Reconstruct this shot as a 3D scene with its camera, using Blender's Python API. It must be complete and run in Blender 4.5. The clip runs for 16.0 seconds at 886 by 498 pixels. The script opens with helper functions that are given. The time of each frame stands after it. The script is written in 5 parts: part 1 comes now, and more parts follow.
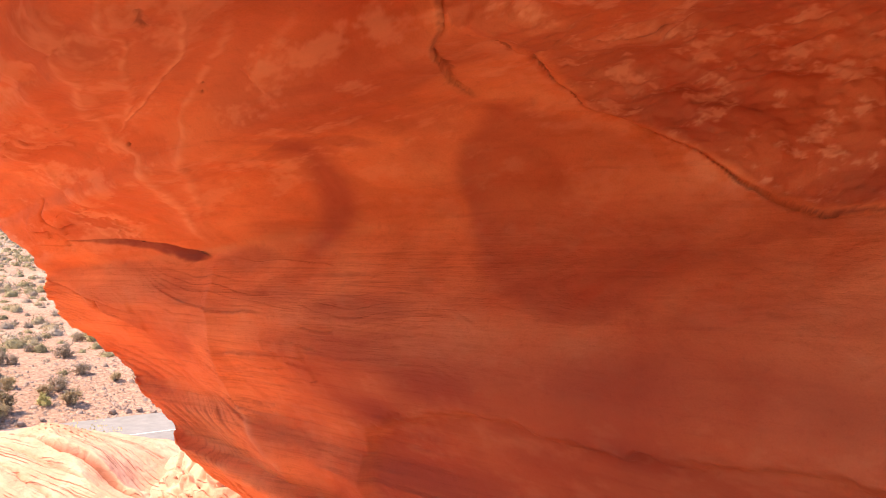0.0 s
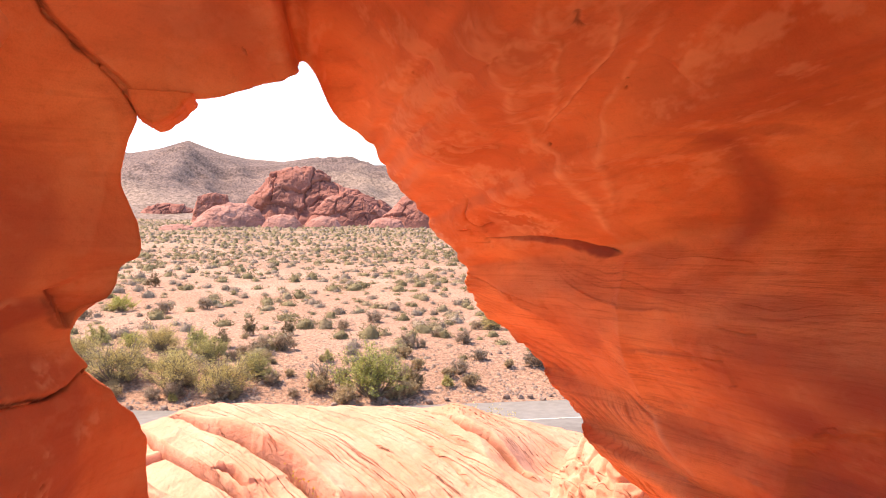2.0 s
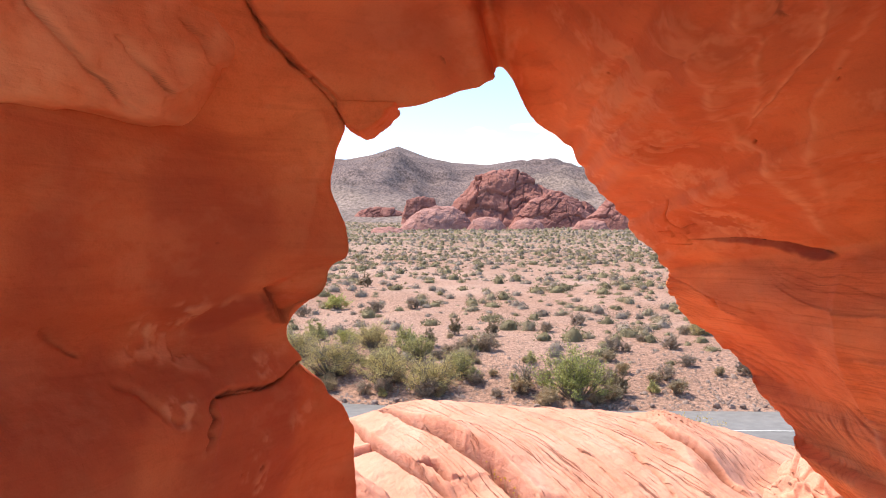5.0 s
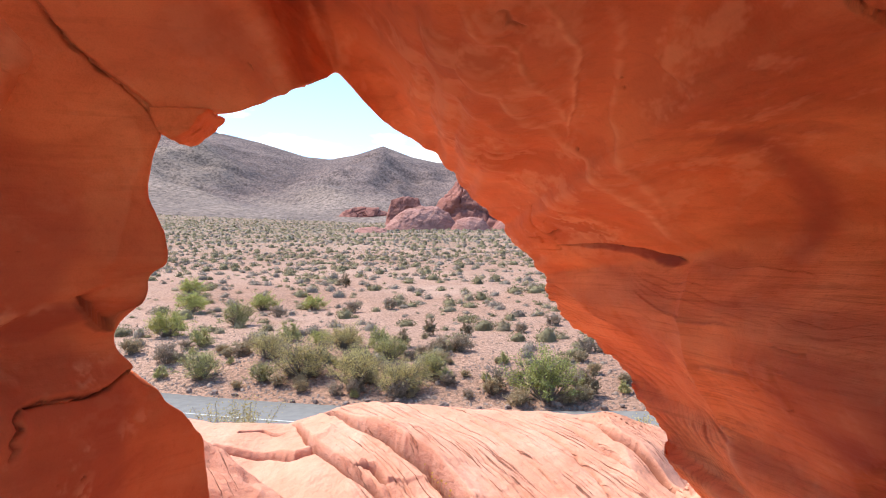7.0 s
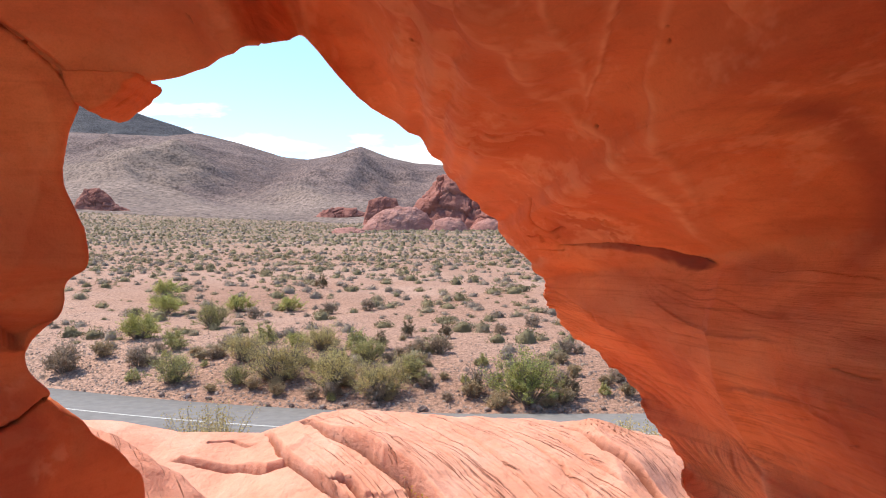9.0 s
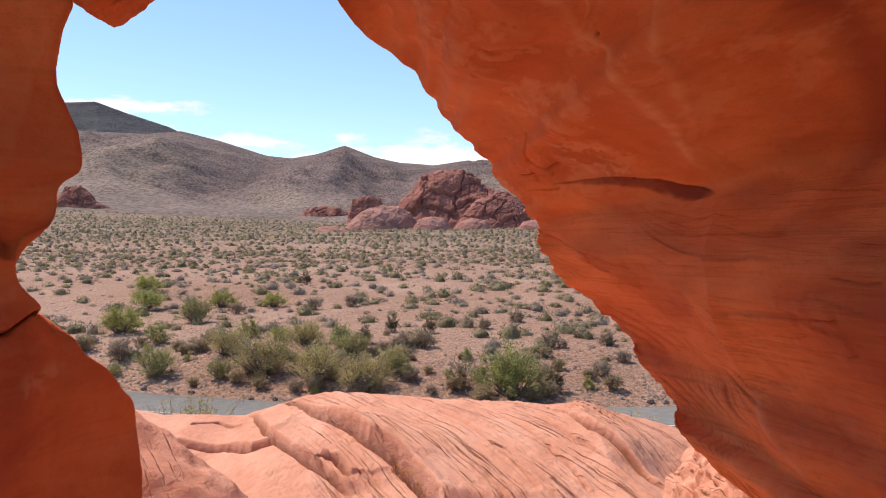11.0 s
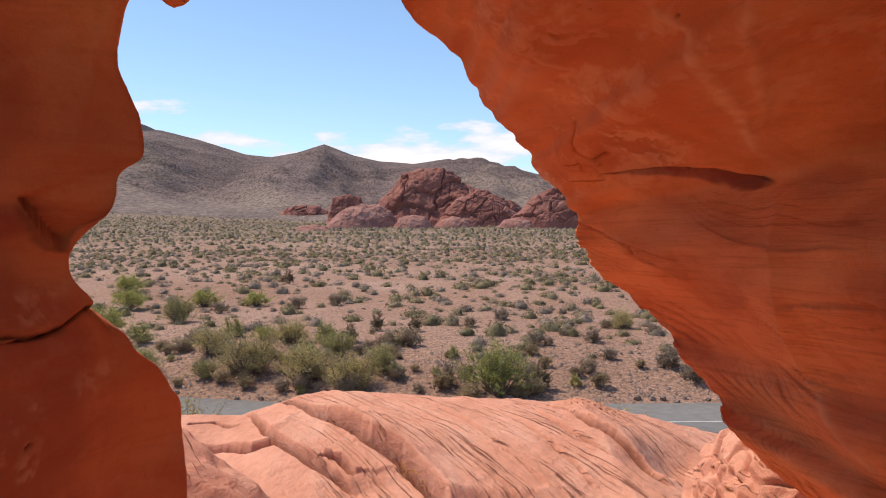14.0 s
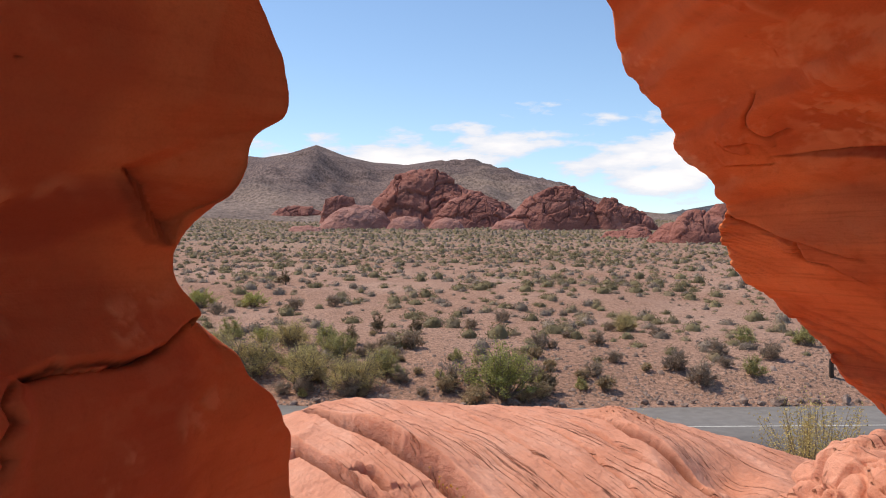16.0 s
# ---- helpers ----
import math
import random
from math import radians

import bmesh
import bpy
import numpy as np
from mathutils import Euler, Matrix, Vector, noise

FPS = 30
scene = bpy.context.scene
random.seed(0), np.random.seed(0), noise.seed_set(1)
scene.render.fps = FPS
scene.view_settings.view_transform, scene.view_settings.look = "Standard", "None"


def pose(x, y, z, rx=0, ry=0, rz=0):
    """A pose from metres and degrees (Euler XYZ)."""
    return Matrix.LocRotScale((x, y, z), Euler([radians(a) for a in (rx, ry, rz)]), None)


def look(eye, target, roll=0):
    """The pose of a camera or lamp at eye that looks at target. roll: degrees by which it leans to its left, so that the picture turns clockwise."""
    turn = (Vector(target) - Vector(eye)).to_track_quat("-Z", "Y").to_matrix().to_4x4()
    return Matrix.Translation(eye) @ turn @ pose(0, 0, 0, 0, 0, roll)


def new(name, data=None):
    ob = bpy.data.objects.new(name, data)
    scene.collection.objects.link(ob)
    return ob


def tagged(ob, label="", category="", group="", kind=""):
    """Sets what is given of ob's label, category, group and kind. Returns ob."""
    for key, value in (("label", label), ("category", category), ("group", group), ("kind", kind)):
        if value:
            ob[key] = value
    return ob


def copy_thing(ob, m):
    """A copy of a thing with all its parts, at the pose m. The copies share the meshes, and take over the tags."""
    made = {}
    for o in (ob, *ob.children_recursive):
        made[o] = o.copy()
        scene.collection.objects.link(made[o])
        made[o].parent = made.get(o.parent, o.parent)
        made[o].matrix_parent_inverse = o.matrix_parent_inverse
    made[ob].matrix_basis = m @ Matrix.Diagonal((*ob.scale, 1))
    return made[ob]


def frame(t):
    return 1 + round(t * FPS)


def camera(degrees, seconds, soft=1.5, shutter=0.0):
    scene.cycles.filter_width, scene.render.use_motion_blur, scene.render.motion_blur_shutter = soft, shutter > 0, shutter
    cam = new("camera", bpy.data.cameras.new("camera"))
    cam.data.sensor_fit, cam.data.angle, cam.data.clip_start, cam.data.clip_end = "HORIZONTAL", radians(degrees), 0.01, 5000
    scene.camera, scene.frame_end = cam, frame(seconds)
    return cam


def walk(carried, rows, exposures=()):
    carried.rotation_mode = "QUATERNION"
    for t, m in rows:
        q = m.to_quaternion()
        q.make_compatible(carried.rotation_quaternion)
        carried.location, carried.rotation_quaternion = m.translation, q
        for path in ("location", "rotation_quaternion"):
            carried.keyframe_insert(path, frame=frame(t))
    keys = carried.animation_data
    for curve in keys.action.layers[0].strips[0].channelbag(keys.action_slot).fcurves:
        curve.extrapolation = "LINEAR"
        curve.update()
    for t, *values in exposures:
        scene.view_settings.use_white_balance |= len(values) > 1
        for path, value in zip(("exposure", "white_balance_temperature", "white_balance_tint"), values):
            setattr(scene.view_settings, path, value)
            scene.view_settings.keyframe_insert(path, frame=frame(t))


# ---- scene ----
# camera and walk
cam = camera(54.0, 16.0, soft=1.05)
PATH = [
    (0, (0.897, -4.453, 6.151), (2.064, -2.828, 6.157), -0.2),
    (0.5, (0.872, -4.433, 6.164), (1.960, -2.755, 6.167), -0.2),
    (1, (0.849, -4.409, 6.160), (1.781, -2.640, 6.162), -0.2),
    (1.5, (0.833, -4.381, 6.162), (1.540, -2.510, 6.160), -0.3),
    (2, (0.827, -4.367, 6.159), (1.205, -2.403, 6.155), -0.2),
    (2.5, (0.832, -4.379, 6.151), (0.819, -2.379, 6.146), -0.1),
    (3, (0.826, -4.406, 6.159), (0.757, -2.407, 6.156), -0.1),
    (5.3, (0.860, -4.387, 6.157), (0.773, -2.389, 6.159), -0.1),
    (5.5, (0.903, -4.378, 6.156), (0.816, -2.380, 6.157), -0.1),
    (6, (1.137, -4.369, 6.155), (1.063, -2.371, 6.155), 0.1),
    (6.5, (1.251, -4.367, 6.163), (1.189, -2.367, 6.164), -0.1),
    (7, (1.290, -4.360, 6.178), (1.238, -2.361, 6.180), -0.1),
    (7.5, (1.295, -4.334, 6.186), (1.254, -2.334, 6.187), -0.1),
    (8, (1.281, -4.251, 6.172), (1.257, -2.251, 6.172), -0.2),
    (8.5, (1.268, -4.027, 6.184), (1.257, -2.027, 6.190), -0.1),
    (9, (1.255, -3.917, 6.178), (1.254, -1.917, 6.181), -0.1),
    (11.5, (1.205, -3.890, 5.956), (1.251, -1.890, 5.958), -0.0),
    (12, (1.183, -3.875, 5.959), (1.238, -1.876, 5.959), -0.2),
    (12.5, (1.167, -3.866, 5.957), (1.231, -1.867, 5.957), -0.1),
    (13, (1.159, -3.863, 5.958), (1.230, -1.864, 5.956), -0.1),
    (13.5, (1.107, -3.875, 5.947), (1.184, -1.877, 5.946), -0.1),
    (14, (1.020, -3.820, 5.958), (1.102, -1.822, 5.957), -0.1),
    (14.5, (0.891, -3.709, 5.970), (0.978, -1.711, 5.972), -0.0),
    (15, (0.785, -3.507, 5.980), (0.876, -1.509, 5.984), -0.0),
    (15.5, (0.690, -3.362, 5.970), (0.785, -1.365, 5.974), 0.1),
    (16, (0.652, -3.324, 5.946), (0.752, -1.326, 5.948), 0.1),
]
# stops, and the white balance that drifts from warm to neutral
EXPOSURES = [(0.0, 1.56, 7600, 22), (0.6, 1.72, 7600, 22), (1.3, 1.68, 7700, 22), (2.0, 1.35, 7900, 22), (3.0, 1.06, 7900, 21), (5.5, 0.96, 6200, 10), (7.0, 0.9, 6050, 8),
             (9.0, 0.70, 6400, 11), (11.5, 0.17, 6700, 13), (14.0, 0.07, 6750, 13), (16.0, -0.02, 6750, 13)]
walk(cam, [(t, look(eye, aim, roll)) for t, eye, aim, roll in PATH], EXPOSURES)

# ---------------------------------------------------------------- sky and sun
SUN_TO = Vector((-0.46, 0.32, 0.83)).normalized()
world = bpy.data.worlds.new("desert_sky")
scene.world = world
world.use_nodes = True
wn, wl = world.node_tree.nodes, world.node_tree.links
background = wn["Background"]
background.inputs["Strength"].default_value = 0.15
sky = wn.new("ShaderNodeTexSky")
sky.sky_type = 'NISHITA'
sky.sun_disc = False
sky.sun_elevation = math.asin(SUN_TO.z)
sky.sun_rotation = math.atan2(SUN_TO.x, SUN_TO.y)
sky.air_density, sky.dust_density, sky.ozone_density, sky.altitude = 1.0, 0.2, 0.7, 1200
where = wn.new("ShaderNodeTexCoord")
flat_sky = wn.new("ShaderNodeMapping")
flat_sky.inputs["Scale"].default_value = (1.5, 1.5, 5.0)
flat_sky.inputs["Location"].default_value = (0.35, 0.1, 0.25)
puff = wn.new("ShaderNodeTexNoise")
puff.inputs["Scale"].default_value, puff.inputs["Detail"].default_value, puff.inputs["Roughness"].default_value = 4.5, 9, 0.55
height = wn.new("ShaderNodeSeparateXYZ")


def sky_math(operation, a, b=0.0):
    node = wn.new("ShaderNodeMath")
    node.operation = operation
    for socket, value in zip(node.inputs, (a, b)):
        if isinstance(value, float):
            socket.default_value = value
        else:
            wl.new(value, socket)
    return node.outputs[0]


wl.new(where.outputs["Generated"], flat_sky.inputs["Vector"])
wl.new(flat_sky.outputs["Vector"], puff.inputs["Vector"])
wl.new(where.outputs["Generated"], height.inputs[0])
# a low bank of fair-weather cloud that thins out upwards
away = sky_math('ABSOLUTE', sky_math('SUBTRACT', height.outputs["Z"], 0.10))
heap = sky_math('SUBTRACT', puff.outputs["Fac"], sky_math('MULTIPLY', away, 3.0))
cover = wn.new("ShaderNodeValToRGB")
cover.color_ramp.elements[0].position, cover.color_ramp.elements[1].position = 0.41, 0.47
wl.new(heap, cover.inputs["Fac"])
tint = wn.new("ShaderNodeValToRGB")
tint.color_ramp.elements[0].position, tint.color_ramp.elements[1].position = 0.44, 0.58
tint.color_ramp.elements[0].color, tint.color_ramp.elements[1].color = (0.72, 0.80, 0.92, 1), (1, 1, 1, 1)
wl.new(heap, tint.inputs["Fac"])
bright = wn.new("ShaderNodeVectorMath")
bright.operation = 'SCALE'
bright.inputs["Scale"].default_value = 7.0
wl.new(tint.outputs["Color"], bright.inputs[0])
clouded = wn.new("ShaderNodeMix")
clouded.data_type = 'RGBA'
wl.new(cover.outputs["Color"], clouded.inputs["Factor"])
deep = wn.new("ShaderNodeMix")
deep.data_type, deep.blend_type = 'RGBA', 'MULTIPLY'
deep.inputs["Factor"].default_value, deep.inputs["B"].default_value = 1.0, (0.90, 1.01, 1.08, 1)
wl.new(sky.outputs["Color"], deep.inputs["A"])
wl.new(deep.outputs["Result"], clouded.inputs["A"])
wl.new(bright.outputs[0], clouded.inputs["B"])
wl.new(clouded.outputs["Result"], background.inputs["Color"])
sun = new("sun", bpy.data.lights.new("sun", "SUN"))
sun.data.energy, sun.data.angle, sun.data.color = 4.5, radians(0.53), (1.0, 0.90, 0.77)
sun.matrix_world = look((0, 0, 40), Vector((0, 0, 40)) - SUN_TO)


# ---------------------------------------------------------------- number helpers
def lattice(ix, iy, iz, seed):
    h = (ix * 374761393 + iy * 668265263 + iz * 2147483647 + seed * 1274126177) & 0xFFFFFFFF
    h = ((h ^ (h >> 13)) * 1274126177) & 0xFFFFFFFF
    h = ((h ^ (h >> 16)) * 2246822519) & 0xFFFFFFFF
    return (h & 0xFFFFFF) / 0xFFFFFF * 2 - 1


def grain(p, size, seed=0):
    """Smooth value noise in -1..1 at the points p (n, 3), with cells of that size in metres."""
    q = np.asarray(p, float) / size + 137.3
    i = np.floor(q).astype(np.int64)
    u = q - i
    u = u * u * u * (u * (u * 6 - 15) + 10)
    total = 0
    for a in (0, 1):
        for b in (0, 1):
            for c in (0, 1):
                w = (u[:, 0] if a else 1 - u[:, 0]) * (u[:, 1] if b else 1 - u[:, 1]) * (u[:, 2] if c else 1 - u[:, 2])
                total = total + w * lattice(i[:, 0] + a, i[:, 1] + b, i[:, 2] + c, seed)
    return total


def layers(p, size, octaves, seed=0, gain=0.5):
    return sum(gain ** k * grain(p, size / 2.03 ** k, seed + 7 * k) for k in range(octaves))


def smooth(a, b, x):
    t = np.clip((x - a) / (b - a), 0, 1)
    return t * t * (3 - 2 * t)


def ring(table, th):
    """Smooth closed curve through a table of values at even angles."""
    v, n = np.array(table), len(table)
    q = (th / (2 * np.pi) * n) % n
    i = np.floor(q).astype(int)
    u = q - i
    return (v[(i - 1) % n] * (-.5 * u + u * u - .5 * u ** 3) + v[i % n] * (1 - 2.5 * u * u + 1.5 * u ** 3)
            + v[(i + 1) % n] * (.5 * u + 2 * u * u - 1.5 * u ** 3) + v[(i + 2) % n] * (-.5 * u * u + .5 * u ** 3))


def along(path, px, py):
    """Distance from points to a bent line, the side of it (+ left of its run) and the share run along it."""
    best = np.full(px.shape, 1e9)
    side, share = np.zeros(px.shape), np.zeros(px.shape)
    n = len(path) - 1
    for k in range(n):
        (ax, ay), (bx, by) = path[k], path[k + 1]
        dx, dy = bx - ax, by - ay
        t = np.clip(((px - ax) * dx + (py - ay) * dy) / (dx * dx + dy * dy), 0, 1)
        ex, ey = px - ax - t * dx, py - ay - t * dy
        d = np.hypot(ex, ey)
        m = d < best
        best = np.where(m, d, best)
        side = np.where(m, np.sign(dx * ey - dy * ex), side)
        share = np.where(m, (k + t) / n, share)
    return best, side, share


def sheet(name, verts, faces, material, flat=False):
    me = bpy.data.meshes.new(name)
    me.from_pydata([tuple(v) for v in np.asarray(verts).tolist()], [], faces if isinstance(faces, list) else faces.tolist())
    me.materials.append(material)
    if not flat:
        me.polygons.foreach_set("use_smooth", np.ones(len(me.polygons), bool))
    me.update()
    return me


def grid_faces(nu, nv, wrap=False):
    i, j = np.meshgrid(np.arange(nu if wrap else nu - 1), np.arange(nv - 1), indexing="ij")
    i, j = i.ravel(), j.ravel()
    k = (i + 1) % nu
    return np.stack([i * nv + j, k * nv + j, k * nv + j + 1, i * nv + j + 1], 1)


def quick_mesh(name, verts, quads, material, tone=None):
    me = bpy.data.meshes.new(name)
    verts, quads = np.asarray(verts, np.float32), np.asarray(quads, np.int32)
    me.vertices.add(len(verts))
    me.vertices.foreach_set("co", verts.ravel())
    me.loops.add(quads.size)
    me.loops.foreach_set("vertex_index", quads.ravel())
    me.polygons.add(len(quads))
    me.polygons.foreach_set("loop_start", np.arange(0, quads.size, 4, dtype=np.int32))
    if tone is not None:
        at = me.attributes.new("tone", 'FLOAT', 'POINT')
        at.data.foreach_set("value", np.asarray(tone, np.float32))
    me.materials.append(material)
    me.update(calc_edges=True)
    me.validate()
    return me


# ---------------------------------------------------------------- materials
def material(name, rough=0.9):
    m = bpy.data.materials.new(name)
    m.use_nodes = True
    nt = m.node_tree
    bsdf = nt.nodes["Principled BSDF"]
    bsdf.inputs["Roughness"].default_value = rough
    bsdf.inputs["Specular IOR Level"].default_value = 0.25
    return m, nt, bsdf


def noise_node(nt, scale, detail=6, rough=0.55, stretch=(1, 1, 1), turn=(0, 0, 0), warp=0.0, world_space=True):
    tc = nt.nodes.new("ShaderNodeNewGeometry" if world_space else "ShaderNodeTexCoord")
    mp = nt.nodes.new("ShaderNodeMapping")
    mp.inputs["Scale"].default_value = stretch
    mp.inputs["Rotation"].default_value = [radians(a) for a in turn]
    n = nt.nodes.new("ShaderNodeTexNoise")
    n.inputs["Scale"].default_value, n.inputs["Detail"].default_value, n.inputs["Roughness"].default_value = scale, detail, rough
    n.inputs["Distortion"].default_value = warp
    nt.links.new(tc.outputs["Position" if world_space else "Object"], mp.inputs["Vector"])
    nt.links.new(mp.outputs["Vector"], n.inputs["Vector"])
    return n.outputs["Fac"]


def ramp(nt, fac, stops):
    r = nt.nodes.new("ShaderNodeValToRGB")
    while len(r.color_ramp.elements) < len(stops):
        r.color_ramp.elements.new(0.5)
    for e, (pos, col) in zip(r.color_ramp.elements, stops):
        e.position = pos
        e.color = (*col, 1) if len(col) == 3 else col
    nt.links.new(fac, r.inputs["Fac"])
    return r.outputs["Color"]


def mixed(nt, fac, a, b, how='MIX'):
    m = nt.nodes.new("ShaderNodeMix")
    m.data_type, m.blend_type = 'RGBA', how
    for sock, v in ((m.inputs["Factor"], fac), (m.inputs["A"], a), (m.inputs["B"], b)):
        if isinstance(v, (int, float)):
            sock.default_value = v
        elif isinstance(v, tuple):
            sock.default_value = (*v, 1)
        else:
            nt.links.new(v, sock)
    return m.outputs["Result"]


def attribute(nt, name):
    a = nt.nodes.new("ShaderNodeAttribute")
    a.attribute_name = name
    return a.outputs["Fac"]


def bumped(nt, bsdf, pairs):
    last = None
    for fac, strength, dist in pairs:
        b = nt.nodes.new("ShaderNodeBump")
        b.inputs["Strength"].default_value, b.inputs["Distance"].default_value = strength, dist
        nt.links.new(fac, b.inputs["Height"])
        if last:
            nt.links.new(last, b.inputs["Normal"])
        last = b.outputs["Normal"]
    nt.links.new(last, bsdf.inputs["Normal"])


def sandstone(name, dark, mid, pale, band=(0.6, 0.6, 3.0), turn=(8, 14, 0), stained=False, size=1.0, relief=1.0, lined=False, blotch=1.0):
    m, nt, bsdf = material(name, 0.92)
    broad = noise_node(nt, 1.3 * size, 5, 0.55, band, turn, 0.6)
    mid_ = noise_node(nt, 4.2 * size, 8, 0.66, band, turn, 0.9)
    fine = noise_node(nt, 11.0 * size, 8, 0.66, band, turn, 0.4)
    speck = noise_node(nt, 150.0 * size, 3, 0.6)
    fleck = noise_node(nt, 26.0 * size, 6, 0.7, (1, 1, 1.6), turn, 0.8)
    col = ramp(nt, broad, [(0.3, dark), (0.5, mid), (0.72, pale)])
    col = mixed(nt, 0.75 * blotch, col, ramp(nt, mid_, [(0.30, (0.72, 0.66, 0.64)), (0.47, (0.97, 0.96, 0.95)), (0.56, (1, 1, 1)), (0.72, (1.0, 1.1, 1.15))]), 'MULTIPLY')
    col = mixed(nt, 0.7 * blotch, col, ramp(nt, fine, [(0.28, (0.62, 0.56, 0.54)), (0.5, (1, 1, 1)), (0.78, (1.0, 1.0, 0.98))]), 'MULTIPLY')
    col = mixed(nt, 0.3, col, ramp(nt, speck, [(0.3, (0.6, 0.55, 0.5)), (0.6, (1, 1, 1))]), 'MULTIPLY')
    col = mixed(nt, ramp(nt, fleck, [(0.66, (0, 0, 0)), (0.76, (0.5, 0.5, 0.5))]), col, tuple(min(1, 1.15 * v) for v in pale))
    extra = []
    if lined:
        # thin layers, long in one direction
        geo, spin, pull = nt.nodes.new("ShaderNodeNewGeometry"), nt.nodes.new("ShaderNodeMapping"), nt.nodes.new("ShaderNodeMapping")
        spin.inputs["Rotation"].default_value = (0, 0, radians(-30))
        pull.inputs["Scale"].default_value = (44, 0.22, 4)
        seam = nt.nodes.new("ShaderNodeTexNoise")
        seam.inputs["Scale"].default_value, seam.inputs["Detail"].default_value, seam.inputs["Roughness"].default_value = 1.0, 5, 0.7
        for a, d in ((geo.outputs["Position"], spin.inputs["Vector"]), (spin.outputs["Vector"], pull.inputs["Vector"]), (pull.outputs["Vector"], seam.inputs["Vector"])):
            nt.links.new(a, d)
        thin = ramp(nt, seam.outputs["Fac"], [(0.35, (0.0, 0.0, 0.0)), (0.41, (1, 1, 1))])
        shown = mixed(nt, attribute(nt, "zone"), (1.0, 1.0, 1.0), thin)
        col = mixed(nt, shown, (0.45, 0.165, 0.095), col)
        col = mixed(nt, attribute(nt, "line"), col, (0.30, 0.095, 0.052))
        extra = [(shown, 1.0, 0.03)]
    if stained:
        # dark desert varnish, and shade painted into the clefts
        col = mixed(nt, attribute(nt, "stain_shade"), col, (0.115, 0.05, 0.046))
    nt.links.new(col, bsdf.inputs["Base Color"])
    bumped(nt, bsdf, extra + [(mid_, 0.3 * relief, 0.05 / size), (fine, 0.45 * relief, 0.03 / size), (fleck, 0.3 * relief, 0.01 / size), (speck, 0.25 * relief, 0.002 / size)])
    return m


def arch_rock():
    """Smooth red sandstone: soft clouds of colour, faint thin layers, fine grain."""
    m, nt, bsdf = material("red_sandstone", 0.9)
    cloud = noise_node(nt, 1.1, 4, 0.5, (1, 1, 1.6), (10, 12, 0), 0.5)
    patch = noise_node(nt, 4.5, 5, 0.55, (0.8, 0.8, 1.8), (10, 12, 0), 0.7)
    streak = noise_node(nt, 5.0, 6, 0.6, (0.5, 0.5, 6.0), (6, 9, 0), 0.5)
    pore = noise_node(nt, 38.0, 5, 0.65)
    speck = noise_node(nt, 210.0, 2, 0.6)
    col = ramp(nt, cloud, [(0.32, (0.62, 0.150, 0.046)), (0.5, (0.72, 0.208, 0.067)), (0.70, (0.79, 0.295, 0.108))])
    col = mixed(nt, 0.8, col, ramp(nt, patch, [(0.30, (0.80, 0.72, 0.68)), (0.5, (1, 1, 1)), (0.72, (1.0, 1.12, 1.2))]), 'MULTIPLY')
    col = mixed(nt, 0.35, col, ramp(nt, streak, [(0.33, (0.68, 0.60, 0.56)), (0.46, (1, 1, 1)), (0.7, (1.0, 1.06, 1.1))]), 'MULTIPLY')
    col = mixed(nt, 0.25, col, ramp(nt, pore, [(0.30, (0.6, 0.52, 0.48)), (0.45, (1, 1, 1)), (0.7, (1.0, 1.1, 1.15))]), 'MULTIPLY')
    col = mixed(nt, 0.2, col, ramp(nt, speck, [(0.3, (0.6, 0.55, 0.5)), (0.6, (1, 1, 1))]), 'MULTIPLY')
    bed = noise_node(nt, 9.0, 5, 0.65, (0.35, 0.35, 9.0), (9, 7, 0), 0.35)
    beds = mixed(nt, attribute(nt, "layer"), (0.5, 0.5, 0.5), bed)
    col = mixed(nt, 0.5, col, ramp(nt, beds, [(0.36, (0.66, 0.58, 0.54)), (0.48, (1, 1, 1)), (0.66, (1.04, 1.08, 1.1))]), 'MULTIPLY')
    # stains, together with shade painted into recesses and dim faces
    col = mixed(nt, attribute(nt, "stain_shade"), col, (0.29, 0.058, 0.033))
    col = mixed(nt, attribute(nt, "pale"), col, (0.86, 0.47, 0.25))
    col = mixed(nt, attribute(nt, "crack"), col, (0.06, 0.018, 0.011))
    nt.links.new(col, bsdf.inputs["Base Color"])
    bumped(nt, bsdf, [(patch, 0.3, 0.03), (streak, 0.25, 0.012), (beds, 0.5, 0.012), (pore, 0.35, 0.006), (speck, 0.3, 0.0015)])
    return m


ARCH_ROCK = arch_rock()
LEDGE_ROCK = sandstone("salmon_sandstone", (0.57, 0.242, 0.148), (0.67, 0.308, 0.198), (0.73, 0.38, 0.263), (1.4, 0.8, 1.4), (0, 0, -30), lined=True, relief=1.3, blotch=0.55)
FAR_ROCK = sandstone("far_red_sandstone", (0.22, 0.082, 0.064), (0.33, 0.132, 0.102), (0.42, 0.195, 0.155), (1, 1, 2.6), (0, 22, 0), stained=True, size=0.05, relief=1.1)
PALE_ROCK = sandstone("far_pink_sandstone", (0.31, 0.135, 0.108), (0.41, 0.20, 0.162), (0.49, 0.27, 0.225), (1, 1, 2.6), (0, 22, 0), stained=True, size=0.05, relief=1.1)



def tube(name, dark, light, scale, rough=0.9):
    m, nt, bsdf = material(name, rough)
    col = ramp(nt, noise_node(nt, scale, 6, 0.65), [(0.32, dark), (0.68, light)])
    nt.links.new(col, bsdf.inputs["Base Color"])
    return m


